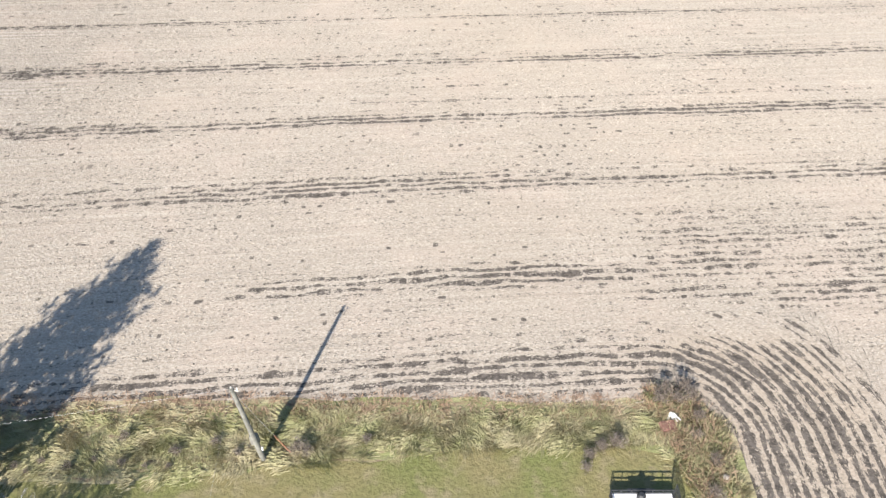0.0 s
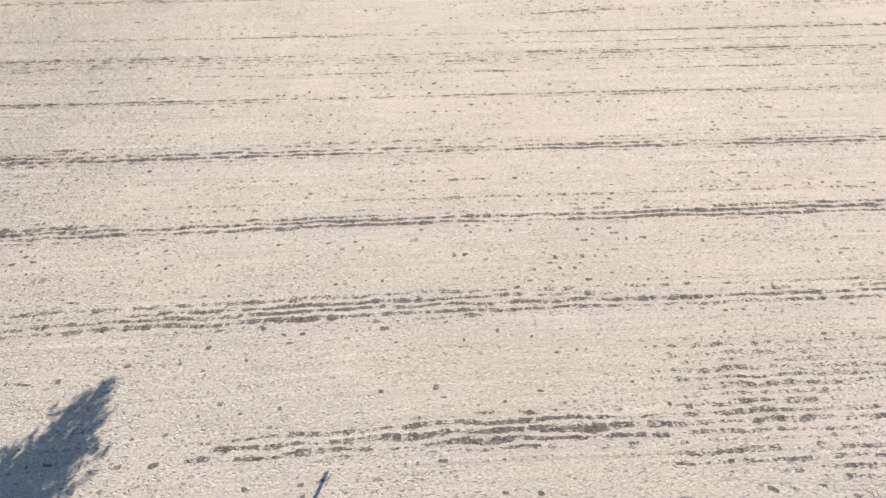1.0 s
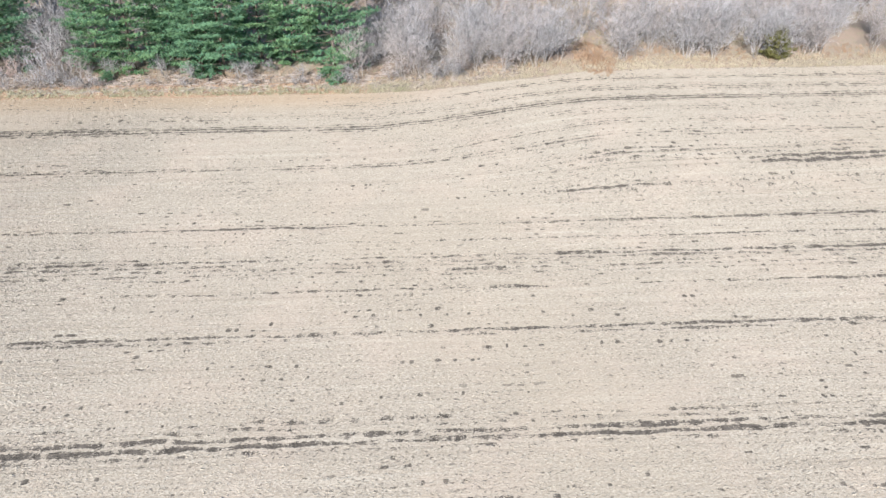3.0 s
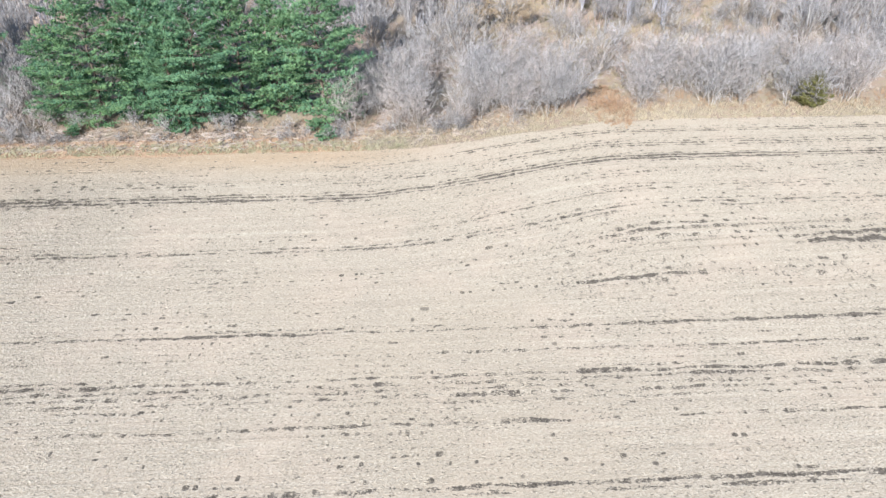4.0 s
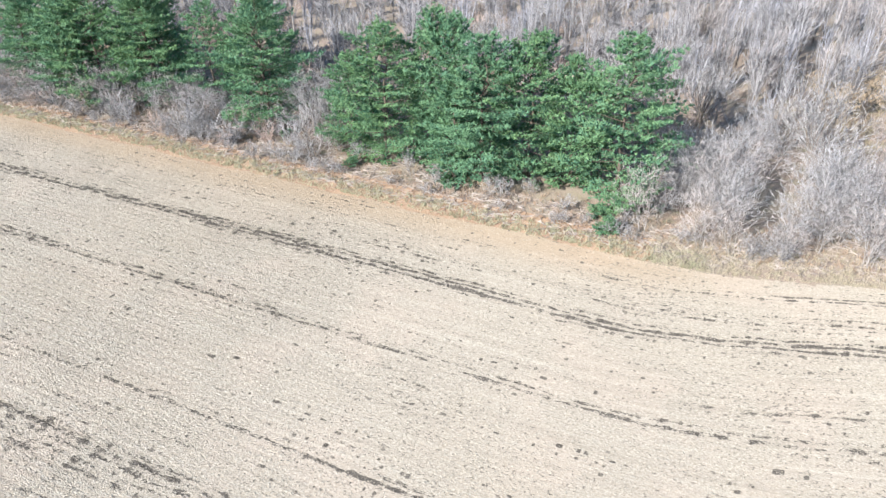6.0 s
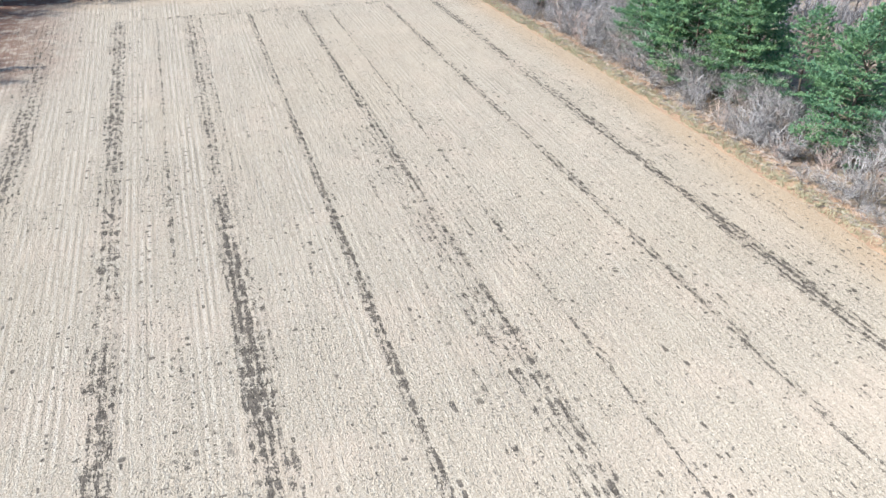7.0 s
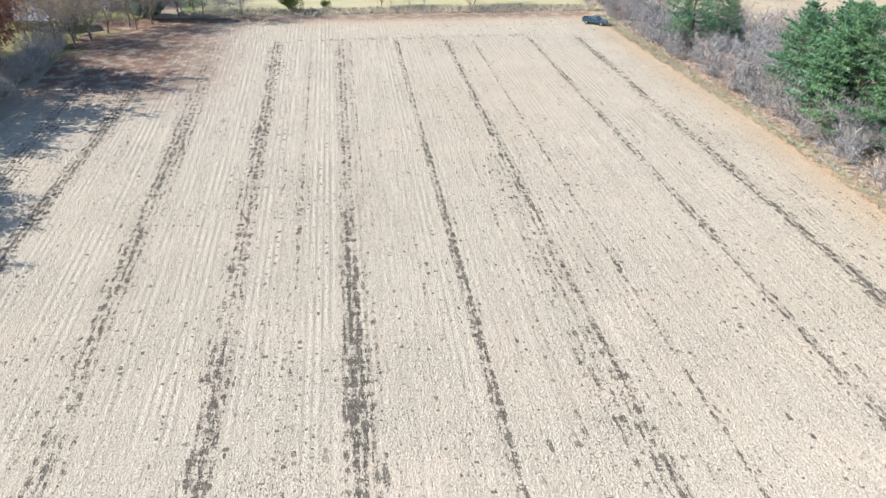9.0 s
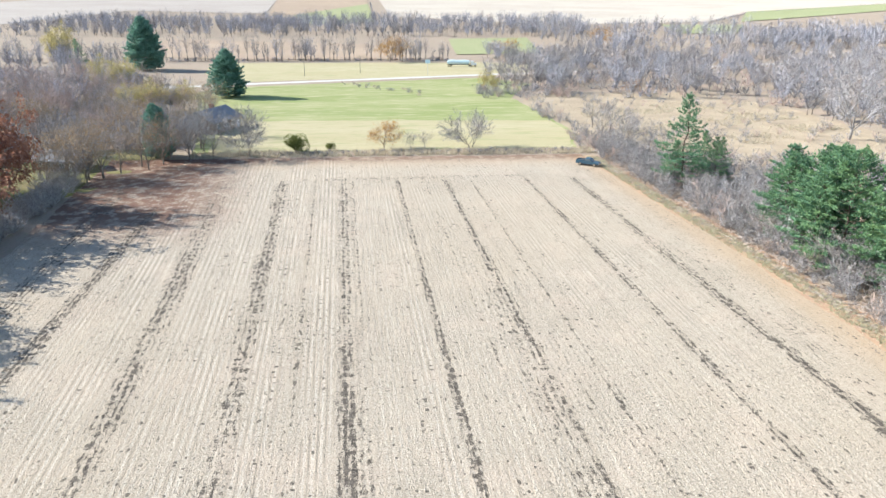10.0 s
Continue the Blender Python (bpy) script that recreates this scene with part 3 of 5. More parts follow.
# ---- plants ----
class Tree:
    """Collects tapered branches and leaves as plain lists."""

    def __init__(self, seed):
        self.r = random.Random(seed)
        self.v, self.f, self.tv, self.tf, self.lv, self.lf = [], [], [], [], [], []
        self.tips = []

    def limb(self, a, b, r0, r1, sides):
        d = (b - a).normalized()
        u = d.orthogonal().normalized()
        w = d.cross(u)
        n = len(self.v)
        for p, r in ((a, r0), (b, r1)):
            for i in range(sides):
                t = 2 * math.pi * i / sides
                self.v.append(p + u * (r * math.cos(t)) + w * (r * math.sin(t)))
        for i in range(sides):
            j = (i + 1) % sides
            self.f.append((n + i, n + j, n + sides + j, n + sides + i))

    def twig(self, a, b, w):
        d = (b - a).normalized()
        s = d.cross(Vector((self.r.uniform(-1, 1), self.r.uniform(-1, 1), self.r.uniform(-1, 1)))).normalized() * w
        n = len(self.tv)
        self.tv += [a - s, a + s, b]
        self.tf.append((n, n + 1, n + 2))

    def ribbon(self, a, b, w0, w1):
        d = (b - a).normalized()
        s = d.cross(Vector((self.r.uniform(-1, 1), self.r.uniform(-1, 1), self.r.uniform(-1, 1)))).normalized()
        n = len(self.tv)
        self.tv += [a - s * w0, a + s * w0, b + s * w1, b - s * w1]
        self.tf += [(n, n + 1, n + 2), (n, n + 2, n + 3)]

    def leaf(self, p, size, up=None):
        r = self.r
        d = Vector((r.gauss(0, 1), r.gauss(0, 1), r.gauss(0, 0.6))).normalized()
        s = d.orthogonal().normalized()
        s.rotate(Matrix.Rotation(r.uniform(0, 6.28), 3, d))
        n = len(self.lv)
        self.lv += [p, p + (d + s * 0.55) * size * 0.5, p + d * size, p + (d - s * 0.55) * size * 0.5]
        self.lf.append((n, n + 1, n + 2, n + 3))

    def needles(self, p, way, size, count, width, face=None):
        r = self.r
        for _ in range(count):
            d = (way + Vector((r.gauss(0, 0.6), r.gauss(0, 0.6), r.gauss(0.12, 0.42)))).normalized() * size * r.uniform(0.6, 1.1)
            up = Vector((r.gauss(0, 0.45), r.gauss(0, 0.45), r.gauss(0, 0.45))) + (face or Vector((0, 0, 0.3)))
            s = d.cross(up).normalized() * width
            n = len(self.lv)
            self.lv += [p + d * 0.15 - s, p + d * 0.25 + s, p + d]
            self.lf.append((n, n + 1, n + 2))

    def grow(self, a, d, length, rad, depth, spread, lift, fan, twig_w):
        r = self.r
        if depth == 0:
            b = a + d * length
            self.twig(a, b, twig_w)
            self.tips.append(b)
            return
        steps = 3 if depth > 2 else 2
        p = a
        for k in range(steps):
            d = (d + Vector((r.gauss(0, 0.13), r.gauss(0, 0.13), r.gauss(lift, 0.08)))).normalized()
            q = p + d * (length / steps)
            r0, r1 = rad * (1 - 0.55 * k / steps), rad * (1 - 0.55 * (k + 1) / steps)
            if depth > 2:
                self.limb(p, q, r0, r1, 5 if depth > 3 else 3)
            elif depth > 1:
                self.ribbon(p, q, max(r0, twig_w), max(r1, twig_w))
            else:
                self.twig(p, q, max(r0, twig_w))
            count = fan if k else max(1, fan - 2)
            for _ in range(count):
                t = r.uniform(0.25, 1.0)
                side = d.orthogonal().normalized()
                side.rotate(Matrix.Rotation(r.uniform(0, 6.283), 3, d))
                nd = (d * math.cos(spread) + side * math.sin(spread) * r.uniform(0.7, 1.2)).normalized()
                self.grow(p.lerp(q, t), nd, length * r.uniform(0.45, 0.68), r1 * 0.55, depth - 1, spread, lift, fan, twig_w)
            p = q
        self.tips.append(p)

    def meshes(self, bark, twig, leaf):
        out = [("trunk", mesh_of("trunk", self.v, self.f, bark, True))] if self.v else []
        if self.tv:
            out.append(("twig_crown", mesh_of("twig_crown", self.tv, self.tf, twig)))
        if self.lv:
            out.append(("foliage", mesh_of("foliage", self.lv, self.lf, leaf)))
        return out


def bare_tree(seed, height, bark, twig, stems=1, spread=0.65, lift=0.1, depth=4, fan=3, twig_w=0.018, leaf=None, leaves=0, leaf_size=0.25, trunk=0.3, lean_to=(0.15, 0.55)):
    t = Tree(seed)
    for i in range(stems):
        a = 2 * math.pi * (i + t.r.random()) / stems
        lean = 0.06 if stems == 1 else t.r.uniform(*lean_to)
        d = Vector((math.cos(a) * lean, math.sin(a) * lean, 1)).normalized()
        rad = height * 0.013 if stems == 1 else height * 0.0065
        foot = Vector((math.cos(a), math.sin(a), 0)) * (0.0 if stems == 1 else height * 0.04)
        foot.z = -0.1
        if stems == 1:
            top = foot + d * height * trunk
            t.limb(foot, top, rad * 1.3, rad, 8)
            t.grow(top, d, height * (1 - trunk) * 0.55, rad * 0.8, depth - 1, spread, lift, fan, twig_w)
            for k in range(6):
                b = 2 * math.pi * (k + t.r.uniform(-0.3, 0.3)) / 6
                out = t.r.uniform(0.35, 1.1) * spread / 0.65
                dd = Vector((math.cos(b) * out, math.sin(b) * out, 1)).normalized()
                t.grow(foot.lerp(top, t.r.uniform(0.45, 1.0)), dd, height * (1 - trunk) * t.r.uniform(0.5, 0.66), rad * 0.55, depth - 1, spread, lift, fan, twig_w)
        else:
            t.grow(foot, d, height * 0.8 * 0.72, rad, depth, spread, lift, fan, twig_w)
    if leaves:
        for _ in range(leaves):
            p = t.r.choice(t.tips) + Vector((t.r.gauss(0, 0.35), t.r.gauss(0, 0.35), t.r.gauss(0, 0.3)))
            t.leaf(p, leaf_size * t.r.uniform(0.6, 1.3))
    top = max(v.z for v in (t.tv or t.v))
    k = height / top
    for lst in (t.v, t.tv, t.lv):
        for i, v in enumerate(lst):
            lst[i] = v * k
    return t.meshes(bark, twig, leaf)


def pine_tree(seed, height, width, low=0.12, needle=M_PINE, round_top=1.7, droop=0.0, density=1.0, gap=1.0, tuft=0.55, blade=0.075, reach_of=(0.6, 0.8, 0.95, 1.05, 1.25)):
    """White pine: a straight trunk, whorls of level limbs and flat plates of needle tufts with gaps between."""
    t = Tree(seed)
    r = t.r
    segs = 10
    pts = [Vector((r.gauss(0, 0.05) * i, r.gauss(0, 0.05) * i, height * i / segs)) for i in range(segs + 1)]
    pts[0].z = -0.1
    for i in range(segs):
        t.limb(pts[i], pts[i + 1], 0.014 * height * (1.02 - i / segs), 0.014 * height * (1.02 - (i + 1) / segs), 7)
    z = height * low
    while z < height * 0.985:
        f = max(0.0, (z / height - low) / (1 - low))
        reach = width * 0.5 * (1 - f ** round_top) * (0.62 + 0.38 * min(1.0, f / 0.18)) + 0.5
        k = min(segs - 1, int(z / height * segs))
        core = pts[k].lerp(pts[k + 1], z / height * segs - k)
        arms = r.randint(4, 6)
        a0 = r.uniform(0, 6.28)
        for i in range(arms):
            a = a0 + 6.283 * (i + r.uniform(-0.3, 0.3)) / arms
            L = reach * r.choice(reach_of) * r.uniform(0.88, 1.1)
            up = 0.05 + 0.75 * f ** 1.6 - droop + r.gauss(0, 0.06)
            d = Vector((math.cos(a), math.sin(a), up)).normalized()
            t.limb(core, core + d * L * 0.8, 0.007 * L + 0.012, 0.008, 3)
            side = Vector((-math.sin(a), math.cos(a), 0))
            # side shoots spread a flat fan along the outer part of the limb
            shoots = max(2, int((L * 2.3 + 1) * density))
            for j in range(shoots):
                u = 0.30 + 0.70 * (j + r.uniform(0.2, 0.9)) / shoots
                w = (0.22 + (1.05 - u) * L * 0.62) * r.choice((-1, 1)) * r.uniform(0.25, 1.0)
                a_p = core + d * (L * u)
                b_p = a_p + side * w + d * abs(w) * 0.7 + Vector((0, 0, 0.25 * u * u + r.gauss(0.04, 0.10)))
                n_t = max(2, int(abs(w) * 2.2) + 1)
                way = (b_p - a_p + Vector((0, 0, 0.25))).normalized()
                for q in range(n_t):
                    p = a_p.lerp(b_p, (q + r.uniform(0.3, 1.0)) / n_t) + Vector((r.gauss(0, 0.1), r.gauss(0, 0.1), r.gauss(0, 0.07)))
                    t.needles(p, way, tuft, 10, blade * 1.12, Vector((math.cos(a) * 0.5, math.sin(a) * 0.5, 0.9)))
        z += (0.55 + 0.75 * (1 - f)) * height / 20 * r.uniform(0.75, 1.25) * gap
    t.needles(pts[-1] - Vector((0, 0, 0.3)), Vector((0, 0, 1)), 0.8, 12, 0.06, Vector((0, -0.5, 0.5)))
    return t.meshes(M_PINE_BARK, M_TWIG, needle)


def leafy_bush(seed, height, width, leaf, count=2500, size=0.22):
    """A dense rounded bush: short stems inside an uneven shell of leaves."""
    t = Tree(seed)
    r = t.r
    lobes = [(Vector((r.gauss(0, 0.22) * width, r.gauss(0, 0.22) * width, height * r.uniform(0.30, 0.72))), r.uniform(0.20, 0.34) * width) for _ in range(9)]
    for c, _ in lobes:
        t.limb(Vector((c.x * 0.2, c.y * 0.2, -0.05)), c, 0.05, 0.015, 4)
    for _ in range(count):
        c, rad = r.choice(lobes)
        d = Vector((r.gauss(0, 1), r.gauss(0, 1), r.gauss(0, 1))).normalized()
        p = c + d * rad * r.uniform(0.75, 1.08)
        p.z = max(0.05, min(height, p.z))
        t.leaf(p, size * r.uniform(0.6, 1.3))
    return t.meshes(M_BARK, M_TWIG, leaf)


def plume_tree(seed, height, width, twigs, w, twig, stems=1, low=0.15):
    """A bare tree seen from afar: a few bowed limbs that carry a haze of fine upright twigs."""
    t = Tree(seed)
    r = t.r
    fork = Vector((0, 0, height * 0.18))
    if stems == 1:
        t.limb(Vector((0, 0, -0.2)), fork, height * 0.02, height * 0.013, 4)
    limbs = []
    for i in range(11):
        a = 2 * math.pi * (i + r.uniform(-0.4, 0.4)) / 11
        out = width * 0.5 * r.uniform(0.15, 0.85)
        base = fork if stems == 1 else Vector((math.cos(a) * 0.3, math.sin(a) * 0.3, 0))
        mid = base + Vector((math.cos(a) * out * 0.6, math.sin(a) * out * 0.6, height * r.uniform(0.16, 0.36)))
        end = mid + Vector((math.cos(a) * out * 0.45, math.sin(a) * out * 0.45, height * r.uniform(0.20, 0.46)))
        t.ribbon(base, mid, height * 0.006, height * 0.004)
        t.ribbon(mid, end, height * 0.004, w)
        limbs.append((base, mid, end))
    for _ in range(twigs):
        base, mid, end = r.choice(limbs)
        u = r.uniform(low, 2.0) if stems == 1 else r.uniform(0.05, 2.0)
        p = base.lerp(mid, u) if u < 1 else mid.lerp(end, u - 1)
        d = Vector((p.x * 0.16 + r.gauss(0, 0.75), p.y * 0.16 + r.gauss(0, 0.75), r.uniform(0.0, 1.5))).normalized()
        t.twig(p, p + d * height * r.uniform(0.10, 0.32), w * r.uniform(0.6, 1.2))
    return t.meshes(M_BARK, twig, None)


def plant(name, kinds, label, category, group=""):
    """A first plant of a kind: an Empty with its parts; kept as the pattern from which others are copied."""
    e = new(name)
    for pname, me in kinds:
        o = new(pname, me)
        o.parent = e
    return tagged(e, label, category, group)


class Stand:
    """One pattern plant; set() puts it or a copy of it at a place."""

    def __init__(self, name, kinds, label, category, group=""):
        self.first, self.used = plant(name, kinds, label, category, group), False

    def set(self, x, y, turn=0.0, size=1.0, tall=1.0, label=""):
        m = pose(x, y, rise(x, y), 0, 0, turn)
        ob = copy_thing(self.first, m) if self.used else self.first
        self.used = True
        ob.matrix_basis = m
        ob.scale = (size, size, size * tall)
        if label:
            ob["label"] = label
        return ob


rnd = random.Random(11)
PINES = [Stand("pine_tree", pine_tree(s, 20.5, w, lo, M_PINE, rt), "tall green white pine with layered boughs at the field edge", "pine tree", "pines along the field")
         for s, w, lo, rt in ((1, 14.5, 0.02, 2.5), (2, 15.5, 0.02, 3.0), (3, 13.0, 0.04, 2.2))]
OPEN_PINE = Stand("pine_tree", pine_tree(6, 20, 13, 0.10, M_PINE, 2.4, 0.0, 0.85, 1.15), "green pine with open boughs above a bare lower trunk", "pine tree", "pines along the field")
YOUNG_PINE = Stand("young_pine", pine_tree(7, 2.6, 4.2, 0.04, M_PINE, 1.6, 0.0, 1.6, 2.6, 0.4), "low bright green young pine in dry weeds", "young pine")
THIN_PINE = Stand("pine_tree", pine_tree(8, 20, 14, 0.06, M_PINE, 1.1, 0.02, 0.8), "slender green pine with a pointed top and open boughs", "pine tree", "pines along the field")
SPRUCE = Stand("spruce_tree", pine_tree(9, 20, 20, 0.01, M_SPRUCE, 1.7, -0.12, 0.6, 0.45, 0.95, 0.13, (0.8, 0.9, 0.95, 1.0)), "dense blue-green spruce standing on the far lawn", "spruce tree")
BARE = [Stand("bare_tree", bare_tree(20 + s, 12, M_BARK, M_TWIG, 1, sp, 0.10, 4, 3, 0.030), "leafless grey-brown tree with fine twigs", "tree", "bare trees of the wood") for s, sp in ((0, 0.6), (1, 0.72), (2, 0.5))]
PALE = [Stand("bare_tree", bare_tree(30 + s, 9.0, M_PALE_BARK, m, st, sp, 0.06, 3, 4, 0.019, lean_to=(0.06, 0.45)), "pale grey leafless multi-stemmed small tree", "tree", "bare trees of the thicket")
        for s, (m, st, sp) in enumerate(((M_PALE_TWIG, 4, 0.68), (M_ROSE_TWIG, 3, 0.75), (M_PALE_TWIG, 4, 0.62)))]
BRUSH = [Stand("bare_shrub", bare_tree(40 + s, 3.5, M_TWIG, M_TWIG, 5, 0.7, 0.05, 3, 3, 0.019), "leafless tangled grey shrub", "shrub", "shrubs along the field") for s in range(3)]
FAR = [plume_tree(80 + k, 13, 11 + k % 3, 290, 0.052, m, 1, 0.22) for k, m in enumerate((M_HAZED_TWIG, M_WOOD_TWIG, M_ROSE_TWIG, M_HAZED_TWIG, M_WOOD_TWIG))]
FAREST = [plume_tree(86 + k, 14, w, 115, 0.105, m, 1, 0.12) for k, (w, m) in enumerate(((15, M_HAZED_TWIG), (9, M_HAZED_TWIG), (13, M_WOOD_TWIG), (11, M_HAZED_TWIG), (8, M_ROSE_TWIG)))]
ROW = [plume_tree(130 + k, 17, w, 120, 0.05, m, 1, 0.75) for k, (w, m) in enumerate(((6, M_WOOD_TWIG), (9, M_HAZED_TWIG), (5, M_ROSE_TWIG), (11, M_WOOD_TWIG)))]
SCRUB = [plume_tree(76 + k, 4.5, 6.5, 80, 0.09, m, 5) for k, m in enumerate((M_HAZED_TWIG, M_BROWN_TWIG, M_WOOD_TWIG))]
THICKET = [plume_tree(94 + k, 5.5, 5.5, 230, 0.032, m, 5) for k, m in enumerate((M_PALE_TWIG, M_TWIG, M_BROWN_TWIG, M_PALE_TWIG))]
FARM = [plume_tree(110 + k, 13, 13, 380, 0.045, m, 1, 0.4) for k, m in enumerate((M_BROWN_TWIG, M_HEDGE_TWIG, M_BROWN_TWIG, M_HAZED_TWIG))]
HEDGE = [Stand("hedge_shrub", plume_tree(98 + k, 4.2, 5.5, 420, 0.026, M_HEDGE_TWIG, 6), "dense leafless grey shrub of a field hedge", "shrub", "shrubs of the hedge") for k in range(3)]
MID = [bare_tree(90 + s, 11.5, M_GREY_BARK, m, 1, sp, 0.16, 3, 5, 0.040, trunk=0.34) for s, (sp, m) in enumerate(((0.42, M_WOOD_TWIG), (0.55, M_WOOD_TWIG), (0.36, M_ROSE_TWIG)))]
SLIM = [plume_tree(120 + k, 13, 4.6, 110, 0.028, m, 1, 0.5) for k, m in enumerate((M_WOOD_TWIG, M_WOOD_TWIG, M_TWIG, M_HAZED_TWIG))]
DARK_BRUSH = Stand("bare_shrub", bare_tree(48, 1.3, M_BARK, M_BARK, 7, 0.7, 0.03, 3, 3, 0.012), "small dark leafless shrub in rough grass", "shrub", "shrubs by the yard")
TALL_PALE = Stand("bare_tree", bare_tree(51, 20, M_GREY_BARK, M_PALE_TWIG, 1, 0.6, 0.09, 4, 4, 0.026, trunk=0.14), "large leafless pale grey tree with a wide crown", "tree")
LAWN_TREE = Stand("bare_tree", bare_tree(52, 12, M_BARK, M_TWIG, 6, 0.55, 0.03, 4, 3, 0.03, lean_to=(0.4, 1.1)), "leafless spreading multi-stemmed tree at the lawn's edge", "tree")
OAK = Stand("oak_tree", bare_tree(61, 18, M_BARK, M_TWIG, 1, 0.75, 0.05, 4, 3, 0.02, M_OAK, 7000, 0.6, 0.18), "oak with withered russet leaves", "oak tree")
ORANGE = Stand("oak_tree", bare_tree(62, 12, M_BARK, M_TWIG, 1, 0.75, 0.05, 4, 3, 0.02, M_ORANGE, 4200, 0.34, 0.18), "tree with orange-brown autumn leaves", "tree")
YELLOW = Stand("willow_tree", bare_tree(63, 13, M_BARK, M_TWIG, 1, 0.7, 0.05, 4, 3, 0.02, M_YELLOW, 7500, 0.36, 0.18), "tree with thinning yellow autumn leaves", "tree")
BROWN = Stand("bare_tree", bare_tree(64, 14, M_BARK, M_TWIG, 1, 0.72, 0.05, 4, 3, 0.022, M_BROWN, 1800, 0.3, 0.2), "nearly bare tree with some withered brown leaves", "tree", "trees of the farmyard")
TAN = Stand("young_oak", bare_tree(65, 11, M_BARK, M_TWIG, 1, 0.6, 0.08, 4, 3, 0.02, M_TAN, 3000, 0.42, 0.16), "young oak with withered tan leaves at the clearing", "oak tree", "young oaks at the clearing")
BUSH = Stand("round_bush", leafy_bush(70, 5.8, 6.0, M_BUSH, 6000, 0.3), "rounded olive-green bush at the lawn's edge", "bush")
JUNIPER = Stand("juniper", pine_tree(71, 6.0, 6.0, 0.02, M_JUNIPER, 1.6, 0.0, 1.3), "dark olive juniper at the field edge", "juniper")

# pines along the northern edge of the field
for i, (x, y, s, k) in enumerate(((-19, 154.5, 1.0, 1), (-31, 155, .93, 0), (-36.5, 152, .93, 1), (-42.5, 156, .95, 0), (-47, 158, .96, 2), (-51.5, 152.5, .90, 1), (-26, 157, .8, 0), (-40, 151.5, .7, 2), (-57.5, 153.5, .66, 1),
                                  (-73.5, 154, .97, 1), (-79, 160, .85, 0), (-100, 158, .95, 2), (-116, 153, .9, 1), (-111, 151, .93, 0), (-105, 149.5, .97, 1), (-97, 153.5, 1.0, 0), (-121, 148.5, .78, 2), (-126, 152, .8, 0))):
    PINES[k].set(x, y, 37 * i, s)
for i, (x, y, s) in enumerate(((-94.5, 151.5, .95), (-109, 147.3, .8), (-86, 156, .85))):
    OPEN_PINE.set(x, y, 61 * i, s)
for x, y, s in ((-19.5, 149.2, .55), (-17.5, 146.2, .6), (-40, 148.6, .45), (-54, 147.4, .45)):
    YOUNG_PINE.set(x, y, 50 * x, s)
THIN_PINE.set(-162, 145.8, 20, 1.05)
THIN_PINE.set(-166, 153, 80, 0.6)
THIN_PINE.set(-158, 152, 140, 0.6)
THIN_PINE.set(-168, 158, 200, 0.5)
THIN_PINE.set(-163, 144.5, 10, 0.5)
SPRUCE.set(-329.5, 4.8)
SPRUCE.set(-456, -70, 40, 1.35, 1.12, "tall blue-green conifer behind the road")
SPRUCE.set(-201, 12.5, 80, 0.6, 1.2, "dark dense conifer at the edge of the farmyard")
THIN_PINE.set(-462, -112, 100, 0.9, 1.0, "narrow dark conifer behind the road")
JUNIPER.set(56, 159, 0, 0.8)
BUSH.set(-206, 49.5)
BUSH.set(-208.5, 58.7, 50, 0.42)
ORANGE.set(-210, 74.7, 0, 0.74)
LAWN_TREE.set(-209.5, 100.5)
PALE[0].set(-210.5, 83, 0, 0.6)
PALE[1].set(-210, 87, 0, 0.65)
TALL_PALE.set(-214, 222, 0, 1.5)
TALL_PALE.set(-199, 16, 60, 0.75)
TALL_PALE.set(-206, 20, 130, 0.7)
LAWN_TREE.set(-202.5, 36.4, 60, 1.05, 1.2)


# pale thicket behind the eastern part of the northern edge
for i in range(126):
    x = rnd.uniform(-14, 82)
    y = north_edge(x) + 4 + 17 * rnd.random() ** 1.3
    if 20 < x < 29 and y < 168:
        continue
    PALE[i % 3].set(x, y, rnd.uniform(0, 360), rnd.uniform(0.68, 1.15), rnd.uniform(0.9, 1.2))
PALE[1].set(30, 157.5, 0, 1.05)
PALE[2].set(19, 158, 90, 1.0)
# wood behind it, leaving a meadow open
for i in range(60):
    x, y = rnd.uniform(-62, 90), rnd.uniform(168, 196)
    if 6 < x < 62 and y < 200:
        continue
    (PALE[0], BARE[0], PALE[2], BARE[2])[i % 4].set(x, y, rnd.uniform(0, 360), rnd.uniform(0.75, 1.1))
for i in range(26):
    (BARE[i % 3] if i % 2 else PALE[i % 3]).set(rnd.uniform(5, 66), rnd.uniform(180, 214), rnd.uniform(0, 360), rnd.uniform(0.45, 0.95))
# tangled shrubs under and between the pines
for i in range(125):
    x = rnd.uniform(-200, 4)
    BRUSH[i % 3].set(x, north_edge(x) + 3.5 + 8 * rnd.random() ** 1.5, rnd.uniform(0, 360), rnd.uniform(0.5, 1.15))
for i in range(34):
    x = rnd.uniform(-208, -58)
    y = north_edge(x) + rnd.uniform(7, 24)
    if -120 < x < -66 and y < 160:
        continue
    (BARE + PALE)[i % 6].set(x, y, rnd.uniform(0, 360), rnd.uniform(0.5, 0.85))
for i, (x, y, s) in enumerate(((-66, 155, .95), (-63, 158.5, 1.0), (-101, 148.5, .75), (-90, 150.5, .6), (-113, 148, .8), (-83, 150.5, .5), (-97, 149, .55))):
    BARE[i % 3].set(x, y, 77 * i, s)
TALL_PALE.set(-65.5, 155.5, 20, .55)
